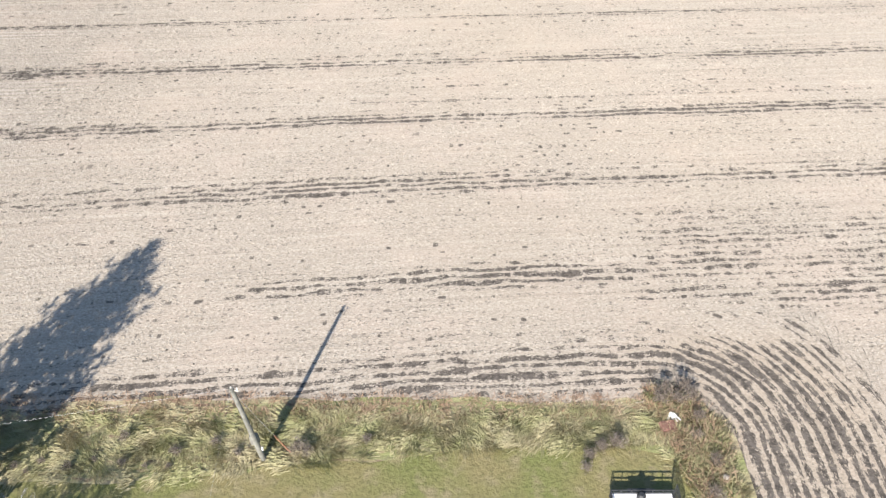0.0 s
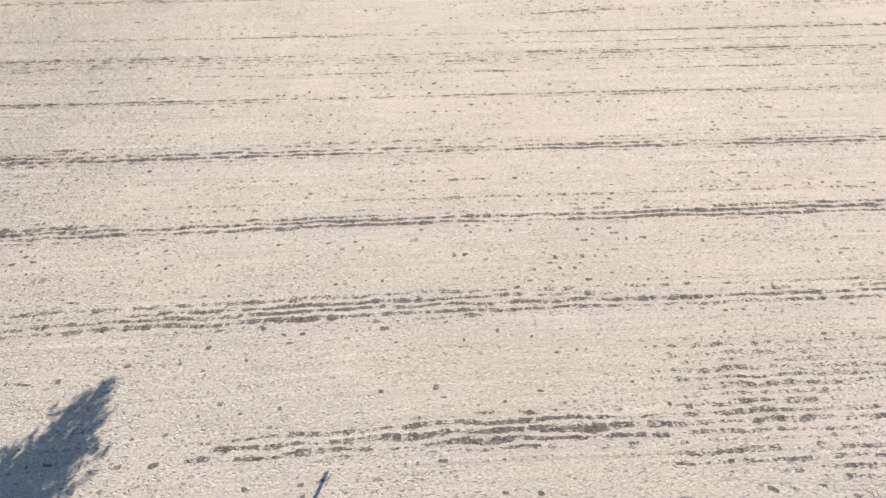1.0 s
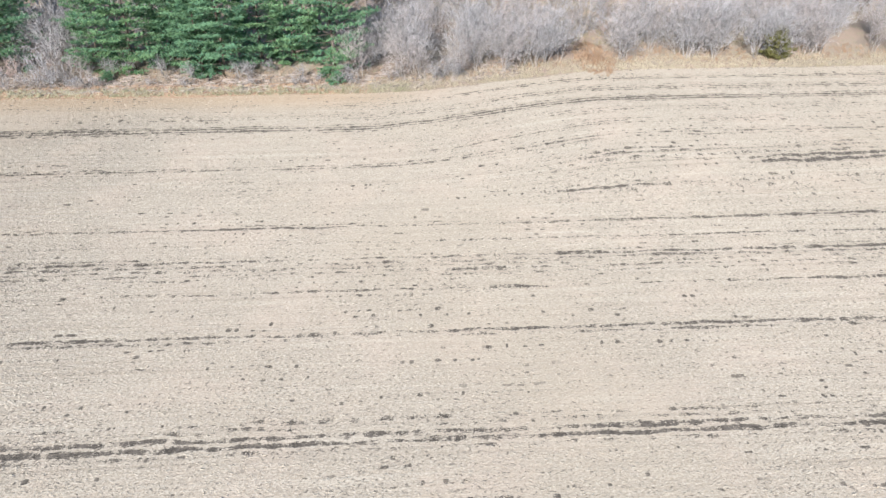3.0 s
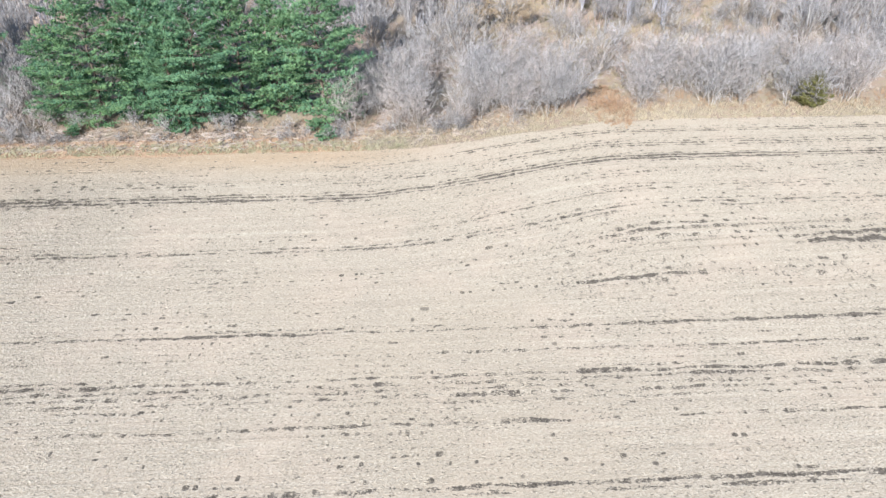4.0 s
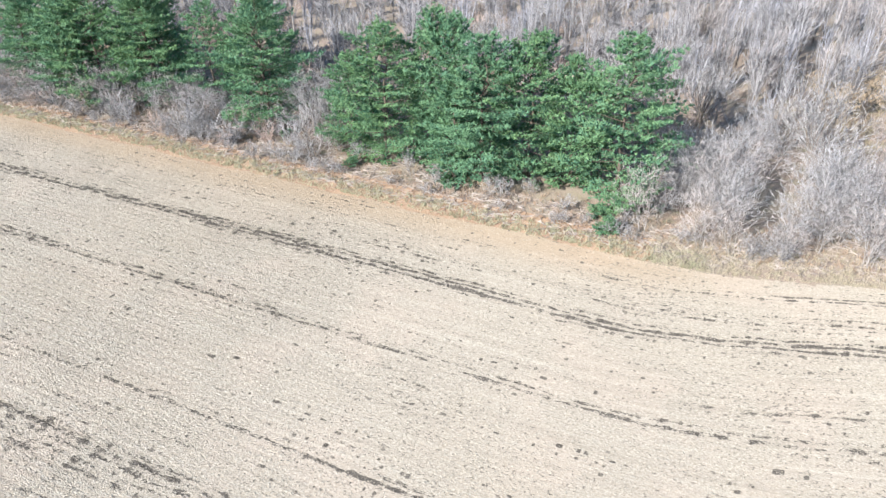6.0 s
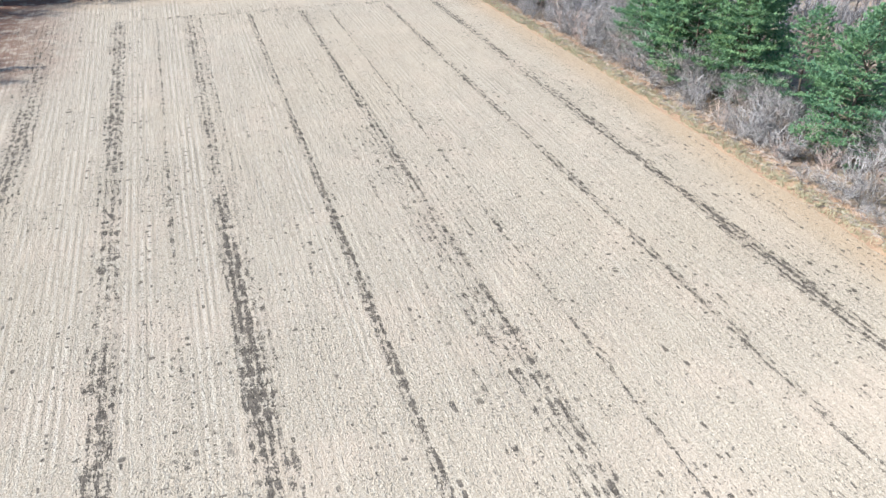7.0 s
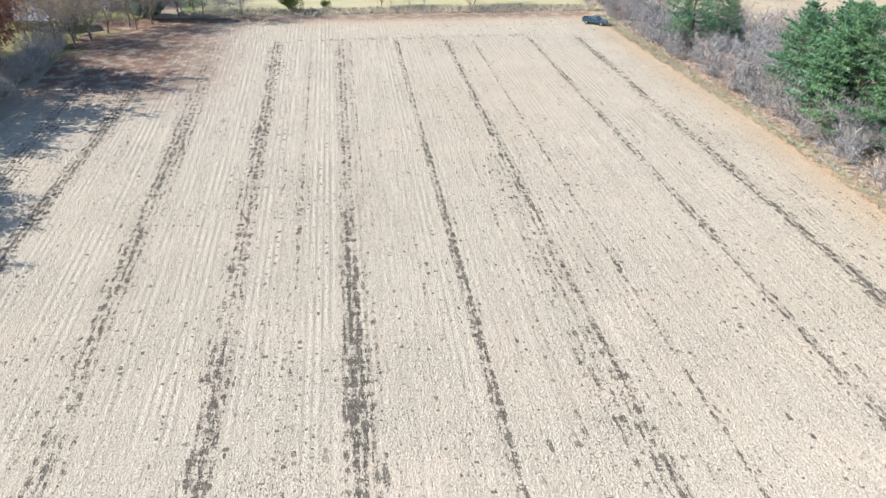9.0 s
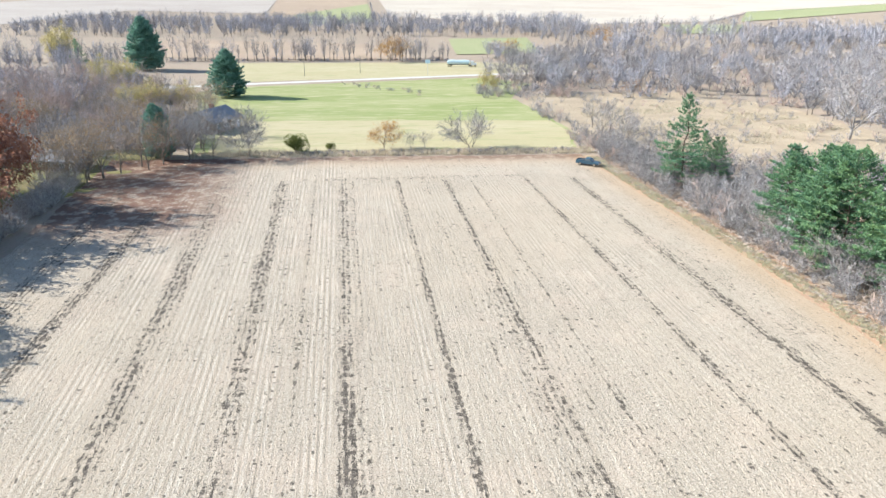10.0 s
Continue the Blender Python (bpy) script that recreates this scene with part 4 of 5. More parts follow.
for x, y, s in ((-103, 146.3, 1.0), (-99, 147.4, .9), (-92, 149, .95), (-113, 146, .95), (-84, 150, .8), (-88.5, 150, .9), (-118, 145.5, .8), (-63.5, 153, .8), (-67, 158, 1.0), (-86, 153, .9), (-104, 147.5, .8), (-116, 148, .8), (-80, 152, .7), (-122, 151, .9), (-126, 147, .9), (-131, 150, 1.0), (-138, 148, .9), (-144, 152, 1.0)):
    PALE[int(-x) % 3].set(x, y, 9 * x, s)

for i in range(46):
    x = rnd.uniform(-206, -120)
    BRUSH[i % 3].set(x, north_edge(x) + 5.5 + 10 * rnd.random(), rnd.uniform(0, 360), rnd.uniform(0.8, 1.5))
for i, (x, y, s) in enumerate(((-172, 160, .8), (-150, 158, .75), (-142, 163, .8), (-132, 157, .7), (-160, 168, .8), (-148, 147, .6), (-135, 148, .65), (-199, 143, 1.0), (-203, 146, .95), (-196, 150, .9), (-208, 141, .8), (-190, 152, .8), (-214, 150, 1.0), (-222, 144, 1.0), (-232, 150, 1.0), (-240, 146, .9))):
    BARE[i % 3].set(x, y, 50 * i, s)
for i in range(64):
    BRUSH[i % 3].set(-200.5 - 4 * rnd.random(), 44 + 1.4 * i + rnd.uniform(-1, 1), rnd.uniform(0, 360), rnd.uniform(0.25, 0.5))

# farmyard trees on the southern side
for i in range(52):
    x = rnd.uniform(-232, -150)
    y = 8 + 0.35 * (-150 - x) * rnd.random() - 60 * rnd.random() ** 1.2
    if x > -200 and y > -4 or -195 < x < -178 and -22 < y < 3:
        continue
    (BARE[0], BROWN, BARE[1])[i % 3].set(x, y, rnd.uniform(0, 360), rnd.uniform(0.8, 1.3))
for i in range(36):
    (BARE[2], BROWN, BROWN)[i % 3].set(rnd.uniform(-300, -215), rnd.uniform(-90, 14), rnd.uniform(0, 360), rnd.uniform(0.8, 1.2))
OAK.set(-150, -6, 0, 1.0, 1.42)
# second oak added so that the first one's shadow falls solid
OAK.set(-153.5, -9, 140, .9, 1.35)
OAK.set(-160, -30, 90, 1.1)
BROWN.set(-169.5, 5, 0, 1.15)
BROWN.set(-186, 14, 50, 0.95)
BROWN.set(-177, 6, 120, 1.3)
BROWN.set(-192, 16, 210, 1.15)
for i, (x, y, k) in enumerate(((-172, -5, 1.15), (-177, -9, 1.25), (-168, -12, 1.2), (-183, -2, 1.1), (-226, 24, .8), (-221, 19, .9), (-231, 30, .7))):
    (BROWN, BARE[1], BARE[2])[i % 3].set(x, y, 70 * i, k)
for i, (x, y, k) in enumerate(((-176, 3, 1.1), (-183, 8, 1.15), (-190, 11, 1.2), (-179, -3, 1.3), (-172, 0, 0.9))):
    BARE[i % 3].set(x, y, 80 * i, k)
BARE[0].set(-196, 22, 10, 1.1)
BARE[2].set(-201, 27, 70, 0.8)
for i in range(95):
    x = rnd.uniform(-174, -104)
    HEDGE[i % 3].set(x, 3.5 + 0.04 * (x + 110) + rnd.uniform(-5, 2.5), rnd.uniform(0, 360), rnd.uniform(0.8, 1.5))
# out of view; this second pine is added to thicken the next one's shadow
PINES[1].set(-31.9, 17.5, 30, .60, 1.0, "unseen green pine beside the yard lawn, set for its shadow")
PINES[2].set(-31.6, 18.9, 30, .705, 1.0, "unseen green pine beside the yard lawn, set for its shadow")
# out-of-view oaks set for the field's tree shadows, doubled up for density
for i, (x, y, s) in enumerate(((-75, 12.5, .66), (-79, 9, .7), (-92.5, 7.5, .74), (-87, 5.5, .75), (-97, 3, .7), (-130, -4, 1.12), (-114, 1, .8), (-127, -8, 1.0))):
    OAK.set(x, y, 67 * i, s)
LAWN_TREE.set(-23.6, 14.4, 140, .52)
BARE[0].set(-27.5, 11.0, 40, .55)
for x, y, s in ((12.5, 196, .62), (8.0, 199, .7), (4.5, 196, .6), (15.5, 199, .55), (2.0, 200, .6)):
    TAN.set(x, y, 40 * x, s)
YELLOW.set(-326, -45, 30, 1.5, 1.0, "broad tree with dense olive-yellow autumn leaves")
YELLOW.set(-334, -40, 150, 1.35)
YELLOW.set(-277, -12, 90, 1.1)
YELLOW.set(-286, -3, 200, 0.95)
YELLOW.set(-270, -18, 10, 1.0)
BROWN.set(-292, 5, 80, 1.0)
YELLOW.set(-520, -146, 200, 1.9, 1.1, "tall pale yellow tree behind the road")
YELLOW.set(-338, 123, 10, 0.85)
ORANGE.set(-509, 78, 20, 1.55)
ORANGE.set(-560, 160, 90, 1.0)
ORANGE.set(-575, 172, 30, 1.1)
ORANGE.set(-645, 266, 60, 1.6)
ORANGE.set(-330, 190, 60, 0.6)


def wood(name, spots, kinds, label):
    """A wood as one object: bare trees joined."""
    groups = {}
    stock = []
    for kind in kinds:
        parts = []
        for key, me in kind:
            co = np.empty(len(me.vertices) * 3, np.float32)
            me.vertices.foreach_get("co", co)
            parts.append((key, co.reshape(-1, 3), np.array([list(p.vertices) for p in me.polygons]), me.materials[0]))
        stock.append(parts)
    for i, (x, y, s) in enumerate(spots):
        a = 2.4 * i
        wide = s * (0.72 + 0.56 * ((i * 0.618034) % 1.0))
        ca, sa = math.cos(a) * wide, math.sin(a) * wide
        for key, co, fc, mat in stock[i % len(stock)]:
            pts = co[fc.ravel()]
            out = np.stack([pts[:, 0] * ca - pts[:, 1] * sa + x, pts[:, 0] * sa + pts[:, 1] * ca + y, pts[:, 2] * s + rise(x, y)], 1)
            groups.setdefault((key, fc.shape[1], mat), []).append(out)
    e = new(name)
    for (key, arity, mat), vs in groups.items():
        vs = np.concatenate(vs)
        me = bpy.data.meshes.new(key)
        me.from_pydata(vs.tolist(), [], np.arange(len(vs)).reshape(-1, arity).tolist())
        me.materials.append(mat)
        o = new(key, me)
        o.parent = e
    return tagged(e, label, "woodland", kind="stuff")


def scatter(count, x0, x1, y0, y1, lo, hi, ok=lambda x, y: True):
    out = []
    while len(out) < count:
        x, y = rnd.uniform(x0, x1), rnd.uniform(y0, y1)
        if ok(x, y):
            out.append((x, y, rnd.uniform(lo, hi)))
    return out


def off_road(x, y):
    return abs(x - (-383 - 0.30 * (y - 5))) > 9


wood("north_woodland", scatter(560, -190, 110, 168, 260, 0.75, 1.15, lambda x, y: math.hypot(x + 1.5, y - 75) < 192 and not (8 < x < 62 and y < 203 + 12 * math.sin(x * 0.13)) and (y > 182 or x < -62) and (x > -175 or y > 205)),
     [SLIM[0], MID[0], SLIM[1], SLIM[2], MID[1], SLIM[3]], "leafless grey wood of slender trees north of the field")
wood("north_woodland_back", scatter(300, -30, 110, 192, 262, 0.8, 1.15, lambda x, y: not (8 < x < 62 and y < 206 + 12 * math.sin(x * 0.13))), SLIM + [MID[2]], "leafless grey wood behind the clearing")
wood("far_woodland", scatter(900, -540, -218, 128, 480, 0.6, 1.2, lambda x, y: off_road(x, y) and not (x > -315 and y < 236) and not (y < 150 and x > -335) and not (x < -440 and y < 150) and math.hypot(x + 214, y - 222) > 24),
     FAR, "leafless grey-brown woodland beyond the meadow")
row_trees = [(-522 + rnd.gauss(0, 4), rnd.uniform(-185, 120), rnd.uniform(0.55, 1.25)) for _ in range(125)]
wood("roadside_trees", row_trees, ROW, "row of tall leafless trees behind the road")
scrub = [(-521 + rnd.gauss(0, 3), rnd.uniform(-185, 120), rnd.uniform(0.35, 0.8)) for _ in range(240)]
line = []
for (xa, ya), (xb, yb) in (((-1010, 300), (-1042, 546)), ((-1042, 546), (-1269, 708)), ((-1269, 708), (-1588, 1188)), ((-1087, 60), (-1900, 35))):
    scrub += [(xa + (xb - xa) * k / 60, ya + (yb - ya) * k / 60, rnd.uniform(0.5, 1.2)) for k in range(60)]
line += scatter(1050, -1080, -790, -340, 330, 0.5, 1.5)
line += scatter(520, -900, -545, 210, 780, 0.6, 1.5, lambda x, y: not (-840 < x < -560 and 120 < y < 230))
line += scatter(90, -490, -345, -240, -85, 0.8, 1.3, off_road)
line += scatter(230, -700, -615, 395, 640, 0.9, 1.5)
scrub += scatter(900, -530, -225, 132, 420, 0.6, 1.6, lambda x, y: off_road(x, y) and not (x > -318 and y < 236) and not (y < 150 and x > -335) and not (x < -440 and y < 150))
scrub += scatter(160, -300, -205, -120, 8, 0.6, 1.4, lambda x, y: y < 56 + 0.2184 * x)
scrub += [(-379 + 45 * k / 40 + rnd.gauss(0, 3), 56 + 38 * k / 40 + rnd.gauss(0, 3), rnd.uniform(0.2, 0.5)) for k in range(40)]
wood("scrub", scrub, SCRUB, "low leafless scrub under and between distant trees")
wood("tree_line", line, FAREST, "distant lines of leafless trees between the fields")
thick = [(x, north_edge(x) + 5.5 + 12 * rnd.random() ** 1.1, rnd.uniform(0.6, 1.25)) for x in (rnd.uniform(-212, -60) for _ in range(210))]
thick += scatter(120, -182, -122, 147, 180, 0.6, 1.25)
thick += scatter(150, -325, -190, 150, 235, 0.35, 0.85) + scatter(50, -330, -200, 133, 142, 0.5, 0.9) + scatter(70, -350, -318, 118, 160, 0.6, 1.2)
wood("north_scrub", scatter(460, -195, -14, 163, 232, 0.5, 1.1, lambda x, y: math.hypot(x + 1.5, y - 75) < 215), [SCRUB[2], THICKET[2], SCRUB[1], SCRUB[2]], "grey and brown leafless brush in the wood")
wood("glade_scrub", scatter(120, 8, 64, 170, 212, 0.35, 0.8), [THICKET[2], THICKET[1], THICKET[2]], "brown leafless scrub in a clearing of the wood")
wood("field_thicket", thick, THICKET, "tangled leafless grey and brown thicket along the field edge")
massed = scatter(330, -345, -205, -140, 14, 0.95, 1.4, lambda x, y: y < 60 + 0.2184 * x and math.hypot(x + 245, y - 17) > 12) + scatter(40, -240, -203, -20, 18, 0.6, 1.0, lambda x, y: math.hypot(x + 245, y - 17) > 13)
# lower towards the lawn
wood("farmyard_wood", [(x, y, k * float(1.0 - 0.42 * smoothstep(-50, -8, y))) for x, y, k in massed], FARM, "leafless trees massed behind the farmyard")


# ---- distant fields on the hills ----
def draped(name, corners, material, label, lift=0.5):
    bm = bmesh.new()
    f = bm.faces.new([bm.verts.new((x, y, 0)) for x, y in corners])
    bmesh.ops.triangulate(bm, faces=[f])
    for _ in range(4):
        bmesh.ops.subdivide_edges(bm, edges=bm.edges[:], cuts=1, use_grid_fill=True)
    for v in bm.verts:
        v.co.z = rise(v.co.x, v.co.y) + lift
    bmesh.ops.recalc_face_normals(bm, faces=bm.faces[:])
    if bm.faces[0].normal.z < 0:
        bmesh.ops.reverse_faces(bm, faces=bm.faces[:])
    return tagged(part(name, bm, material), label, "field", kind="structure")


draped("far_field_west", [(-979, -412), (-1398, -390), (-1330, -136), (-2105, -226), (-2300, -800), (-1571, -760)], M_FAR_GREY, "pale harvested field on a distant hill", 0.6)
draped("far_field_north", [(-2300, 50), (-2300, 1700), (-1588, 1188), (-1269, 708), (-1042, 546), (-1008, 314), (-1247, 82)], M_FAR_STUBBLE, "wide pale harvested field on a distant hill", 0.6)
draped("far_pasture", [(-1277, -81), (-1801, 31), (-1087, 60), (-1019, -35)], M_FAR_GREEN, "green field on a distant hill", 0.9)
draped("far_ploughed_field", [(-2105, -226), (-2243, 20), (-1801, 31), (-1277, -81), (-1332, -127)], M_FAR_BROWN, "brown field on a distant hill", 0.7)
draped("far_pasture_north", [(-1035, 585), (-1329, 737), (-1588, 1188), (-1298, 987)], M_FAR_GREEN, "green strip of pasture on a distant hill", 0.9)
draped("near_pasture", [(-767, 140), (-779, 225), (-583, 200), (-569, 130)], M_FAR_GREEN, "green field behind the road", 0.5)
draped("hill_pasture", [(-991, 451), (-972, 562), (-805, 467), (-831, 412)], M_FAR_GREEN, "pale green slope between hedges", 0.7)
draped("roadside_field", [(-768, -145), (-693, 62), (-530, 100), (-528, 40), (-528, -26), (-568, -120)], M_FAR_BROWN, "pinkish tan harvested field behind the tree line", 0.4)


# ---- grass and weeds ----
def tufts(name, spot, count, tall, wide, material, label, seed, lean=0.35):
    """Loose blades of grass as one object."""
    rng = np.random.default_rng(seed)
    xy = np.array([spot(rng) for _ in range(count // 6)])
    p = np.repeat(xy, 6, 0) + rng.normal(0, 0.13, (len(xy) * 6, 2))
    n = len(p)
    h = np.repeat(rng.uniform(0.5, 1.2, len(xy)), 6) * rng.uniform(0.6, 1.1, n) * tall
    a = rng.uniform(0, 2 * math.pi, n)
    s = np.stack([np.cos(a), np.sin(a)], 1) * wide * 0.5
    tip = p + rng.normal(0, lean, (n, 2)) * h[:, None]
    z0, z1 = np.full((n, 1), 0.0), h[:, None]
    co = np.stack([np.hstack([p - s, z0]), np.hstack([p + s, z0]), np.hstack([tip + s * 0.35, z1]), np.hstack([tip - s * 0.35, z1])], 1).reshape(-1, 3)
    me = bpy.data.meshes.new(name)
    me.from_pydata(co.tolist(), [], np.arange(n * 4).reshape(-1, 4).tolist())
    me.materials.append(material)
    return tagged(new(name, me), label, "grass", kind="stuff")


def lodged(name, spot, clumps, size, material, label, seed):
    """Long grass pressed down in fans that swirl with the lie of the ground, each clump a low mound."""
    rng = np.random.default_rng(seed)
    co = []
    for _ in range(clumps):
        x, y = spot(rng)
        way = 0.9 * noise.noise(Vector((x * 0.22, y * 0.45, 5.1))) * math.pi + rng.normal(0.1, 0.35) + math.pi * (rng.random() < 0.3)
        tall, k = rng.uniform(0.06, 0.26), rng.uniform(0.7, 1.4) * size
        for _ in range(60):
            a = way + rng.normal(0, 0.3)
            u = rng.normal(0, 0.3, 2)
            dx, dy, n = math.cos(a), math.sin(a), k * rng.uniform(0.6, 1.2)
            w = rng.uniform(0.006, 0.014)
            z = tall * rng.uniform(0.5, 1.1)
            p = (x + u[0], y + u[1])
            co += [(p[0] + dy * w, p[1] - dx * w, 0.04), (p[0] - dy * w, p[1] + dx * w, 0.04), (p[0] + dx * n * 0.45 - dy * w, p[1] + dy * n * 0.45 + dx * w, z),
                   (p[0] + dx * n * 0.45 + dy * w, p[1] + dy * n * 0.45 - dx * w, z + 0.03), (p[0] + dx * n, p[1] + dy * n, z * 0.35)]
    faces = []
    for i in range(0, len(co), 5):
        faces += [(i, i + 1, i + 2, i + 3), (i + 3, i + 2, i + 4)]
    me = mesh_of(name, co, faces, material)
    return tagged(new(name, me), label, "grass", kind="stuff")


def verge_spot(r):
    x = r.uniform(-16, 95)
    return x, north_edge(x) + 0.1 + 6.0 * r.random() ** 1.4


def strip_spot(r):
    x = r.uniform(-195, -6)
    return x, north_edge(x) + 0.2 + 3.4 * r.random()


def weed_spot(r):
    x = r.uniform(-195, 90)
    return x, north_edge(x) + 3.0 + 8 * r.random()


def yard_spot(r):
    x = r.uniform(-42, 15)
    lo = 22.6 + 2.4 * smoothstep(-20, 6, x)
    return x, lo + (27.4 - lo) * r.random()


def edge_spot(r):
    return r.uniform(-50, 14), 26.6 + 2.3 * r.random() ** 0.8


def corner_spot(r):
    a, d = r.uniform(-1.2, 1.7), 4.2 * r.random() ** 0.5
    return (14.2 + d * math.cos(a), 25.2 + d * math.sin(a)) if r.random() < 0.6 else (r.uniform(15.6, 18.4), r.uniform(14, 26))


def bank_spot(r):
    return -199 - 8 * r.random() ** 1.3, r.uniform(20, 136)


def bracken_spot(r):
    a, d = r.uniform(0, 6.283), r.random() ** 0.7
    return 25 + 3.4 * d * math.cos(a), 158 + 8.5 * d * math.sin(a)


def meadow_spot(r):
    for _ in range(5):
        x, y = r.uniform(-300, -180), r.uniform(150, 232)
        if noise.noise(Vector((x * 0.07, y * 0.07, 1.7))) > 0.05:
            break
    return x, y


def glade_spot(r):
    return r.uniform(5, 62), r.uniform(165, 225)


tufts("verge_grass", verge_spot, 24000, 0.55, 0.035, M_GRASS, "tall pale tan dead grass along the field edge", 1)
tufts("verge_herbs", strip_spot, 22000, 0.5, 0.06, M_HERB, "low grey-green and tan weeds along the field edge", 9, 0.6)
tufts("verge_weeds", weed_spot, 16000, 0.7, 0.05, M_RUST_GRASS, "rusty brown weeds under the trees", 2)
tufts("field_edge_weeds", edge_spot, 9000, 0.28, 0.045, M_RUST_GRASS, "low rust-brown weeds between field and grass", 13, 1.0)
tufts("yard_grass", yard_spot, 9000, 0.28, 0.045, M_GREEN_GRASS, "flattened tangled green and tan grass by the yard", 3, 1.5)
lodged("lodged_grass", yard_spot, 620, 0.75, M_LODGED, "matted long grass lying over in tan and green swirls", 21)
lodged("lodged_corner_grass", corner_spot, 150, 0.7, M_LODGED, "matted tan grass lying over at the field corner", 22)
tufts("corner_weeds", corner_spot, 3200, 0.6, 0.05, M_RUST_GRASS, "dry reddish weeds at the field corner", 4, 0.7)
tufts("corner_grass", corner_spot, 4500, 0.5, 0.05, M_GREEN_GRASS, "tan and olive grass at the field corner", 8, 0.9)
tufts("bank_grass", bank_spot, 9000, 1.0, 0.12, M_GRASS, "tan grass on the low bank by the lawn", 5)
tufts("bracken", bracken_spot, 2600, 0.6, 0.09, M_RUST_GRASS, "rust-brown dead bracken between pale bushes", 10, 0.6)
tufts("meadow_grass", meadow_spot, 22000, 0.7, 0.10, M_GRASS, "tall tan meadow grass among the trees", 6)
tufts("glade_grass", glade_spot, 22000, 0.8, 0.09, M_OLIVE_GRASS, "olive and tan grass in a clearing", 7)


def fallen_twigs(count, seed):
    """Dead sticks lying about under the trees."""
    rng = np.random.default_rng(seed)
    co = []
    for _ in range(count):
        x = rng.uniform(-195, 12)
        y = north_edge(x) + 2.0 + 7.5 * rng.random() ** 1.3
        a, n = rng.uniform(0, 6.28), rng.uniform(0.5, 2.6)
        w, z = rng.uniform(0.02, 0.055), rng.uniform(0.05, 0.35)
        dx, dy = math.cos(a), math.sin(a)
        for k in range(3 if n > 1.2 else 1):
            b = a + (0, 0.7, -0.6)[k]
            m = n * (1, 0.5, 0.45)[k]
            ox, oy = x + dx * n * (0, 0.35, 0.55)[k], y + dy * n * (0, 0.35, 0.55)[k]
            ex, ey = ox + math.cos(b) * m, oy + math.sin(b) * m
            sx, sy = -math.sin(b) * w, math.cos(b) * w
            co += [(ox - sx, oy - sy, 0.06), (ox, oy, 0.06 + 2 * w), (ex, ey, z), (ox + sx, oy + sy, 0.06), (ox, oy, 0.06 + 2 * w), (ex, ey, z)]
    me = mesh_of("fallen_twigs", co, [(3 * i, 3 * i + 1, 3 * i + 2) for i in range(len(co) // 3)], M_DEADWOOD)
    tagged(new("fallen_twigs", me), "dry grey sticks and fallen twigs under the trees", "twigs", kind="stuff")


fallen_twigs(3600, 12)


# ---- utility poles and wire ----
M_POLE = plain("weathered_pole", (0.13, 0.13, 0.115), (0.235, 0.23, 0.205), 3.0, 0.9, 0.1)
M_STEEL = plain("galvanised_steel", (0.42, 0.43, 0.44), (0.55, 0.56, 0.57), 6.0, 0.45, 0.5, 0.7, 0.02)
M_WHITE = plain("white_enamel", (0.72, 0.72, 0.72), (0.80, 0.80, 0.79), 3.0, 0.4, 0.5, 0, 0.02)
M_CERAMIC = plain("insulator_glaze", (0.45, 0.42, 0.38), (0.6, 0.57, 0.52), 8.0, 0.3, 0.5, 0, 0.02)
M_ORANGE_PLASTIC = plain("orange_plastic", (0.36, 0.15, 0.09), (0.45, 0.22, 0.14), 5.0, 0.5, 0.4, 0, 0.02)
M_BLACK = plain("black_painted_steel", (0.018, 0.02, 0.022), (0.04, 0.042, 0.045), 6.0, 0.5, 0.4, 0, 0.03)
M_TYRE = plain("tyre_rubber", (0.02, 0.02, 0.02), (0.045, 0.043, 0.04), 8.0, 0.85, 0.2)
M_RED = plain("faded_red_paint", (0.17, 0.09, 0.07), (0.25, 0.14, 0.11), 5.0, 0.8, 0.2)
M_PLANK = plain("grey_planks", (0.20, 0.19, 0.17), (0.33, 0.31, 0.28), 5.0, 0.9, 0.1)


def utility_pole(x, y, lean_x, lean_y, height, label):
    e = new("utility_pole")
    bm = bmesh.new()
    rod(bm, (0, 0, -0.4), (lean_x, lean_y, height), 0.18, 0.125, 14)
    part("pole", bm, M_POLE, e)
    bm = bmesh.new()
    rod(bm, (lean_x - 0.1, lean_y, height - 0.25), (lean_x + 0.32, lean_y, height - 0.25), 0.035, 0.035, 6)
    rod(bm, (lean_x + 0.32, lean_y, height - 0.3), (lean_x + 0.32, lean_y, height + 0.02), 0.05, 0.03, 8)
    part("insulator_bracket", bm, M_CERAMIC, e)
    bm = bmesh.new()
    rod(bm, (lean_x, lean_y, height - 0.02), (lean_x, lean_y, height + 0.14), 0.05, 0.035, 8)
    part("top_insulator", bm, M_CERAMIC, e)
    bm = bmesh.new()
    box(bm, -0.52, 0.02, 1.6, -0.02, 0.36, 2.5, 0.03)
    part("meter_box", bm, M_POLE, e, "grey metal box on the pole")
    bm = bmesh.new()
    box(bm, 0.10, -0.16, 1.3, 0.2, -0.06, 1.6, 0.01)
    part("tag_plate", bm, M_WHITE, e, "small white plate")
    e.matrix_basis = pose(x, y, 0)
    return tagged(e, label, "utility pole")


utility_pole(-10.8, 24.0, -0.5, -0.1, 7.6, "grey weathered wooden utility pole leaning slightly in rough grass")
utility_pole(-104.2, 10.0, 0.1, 0.0, 7.8, "grey wooden utility pole behind the hedge")


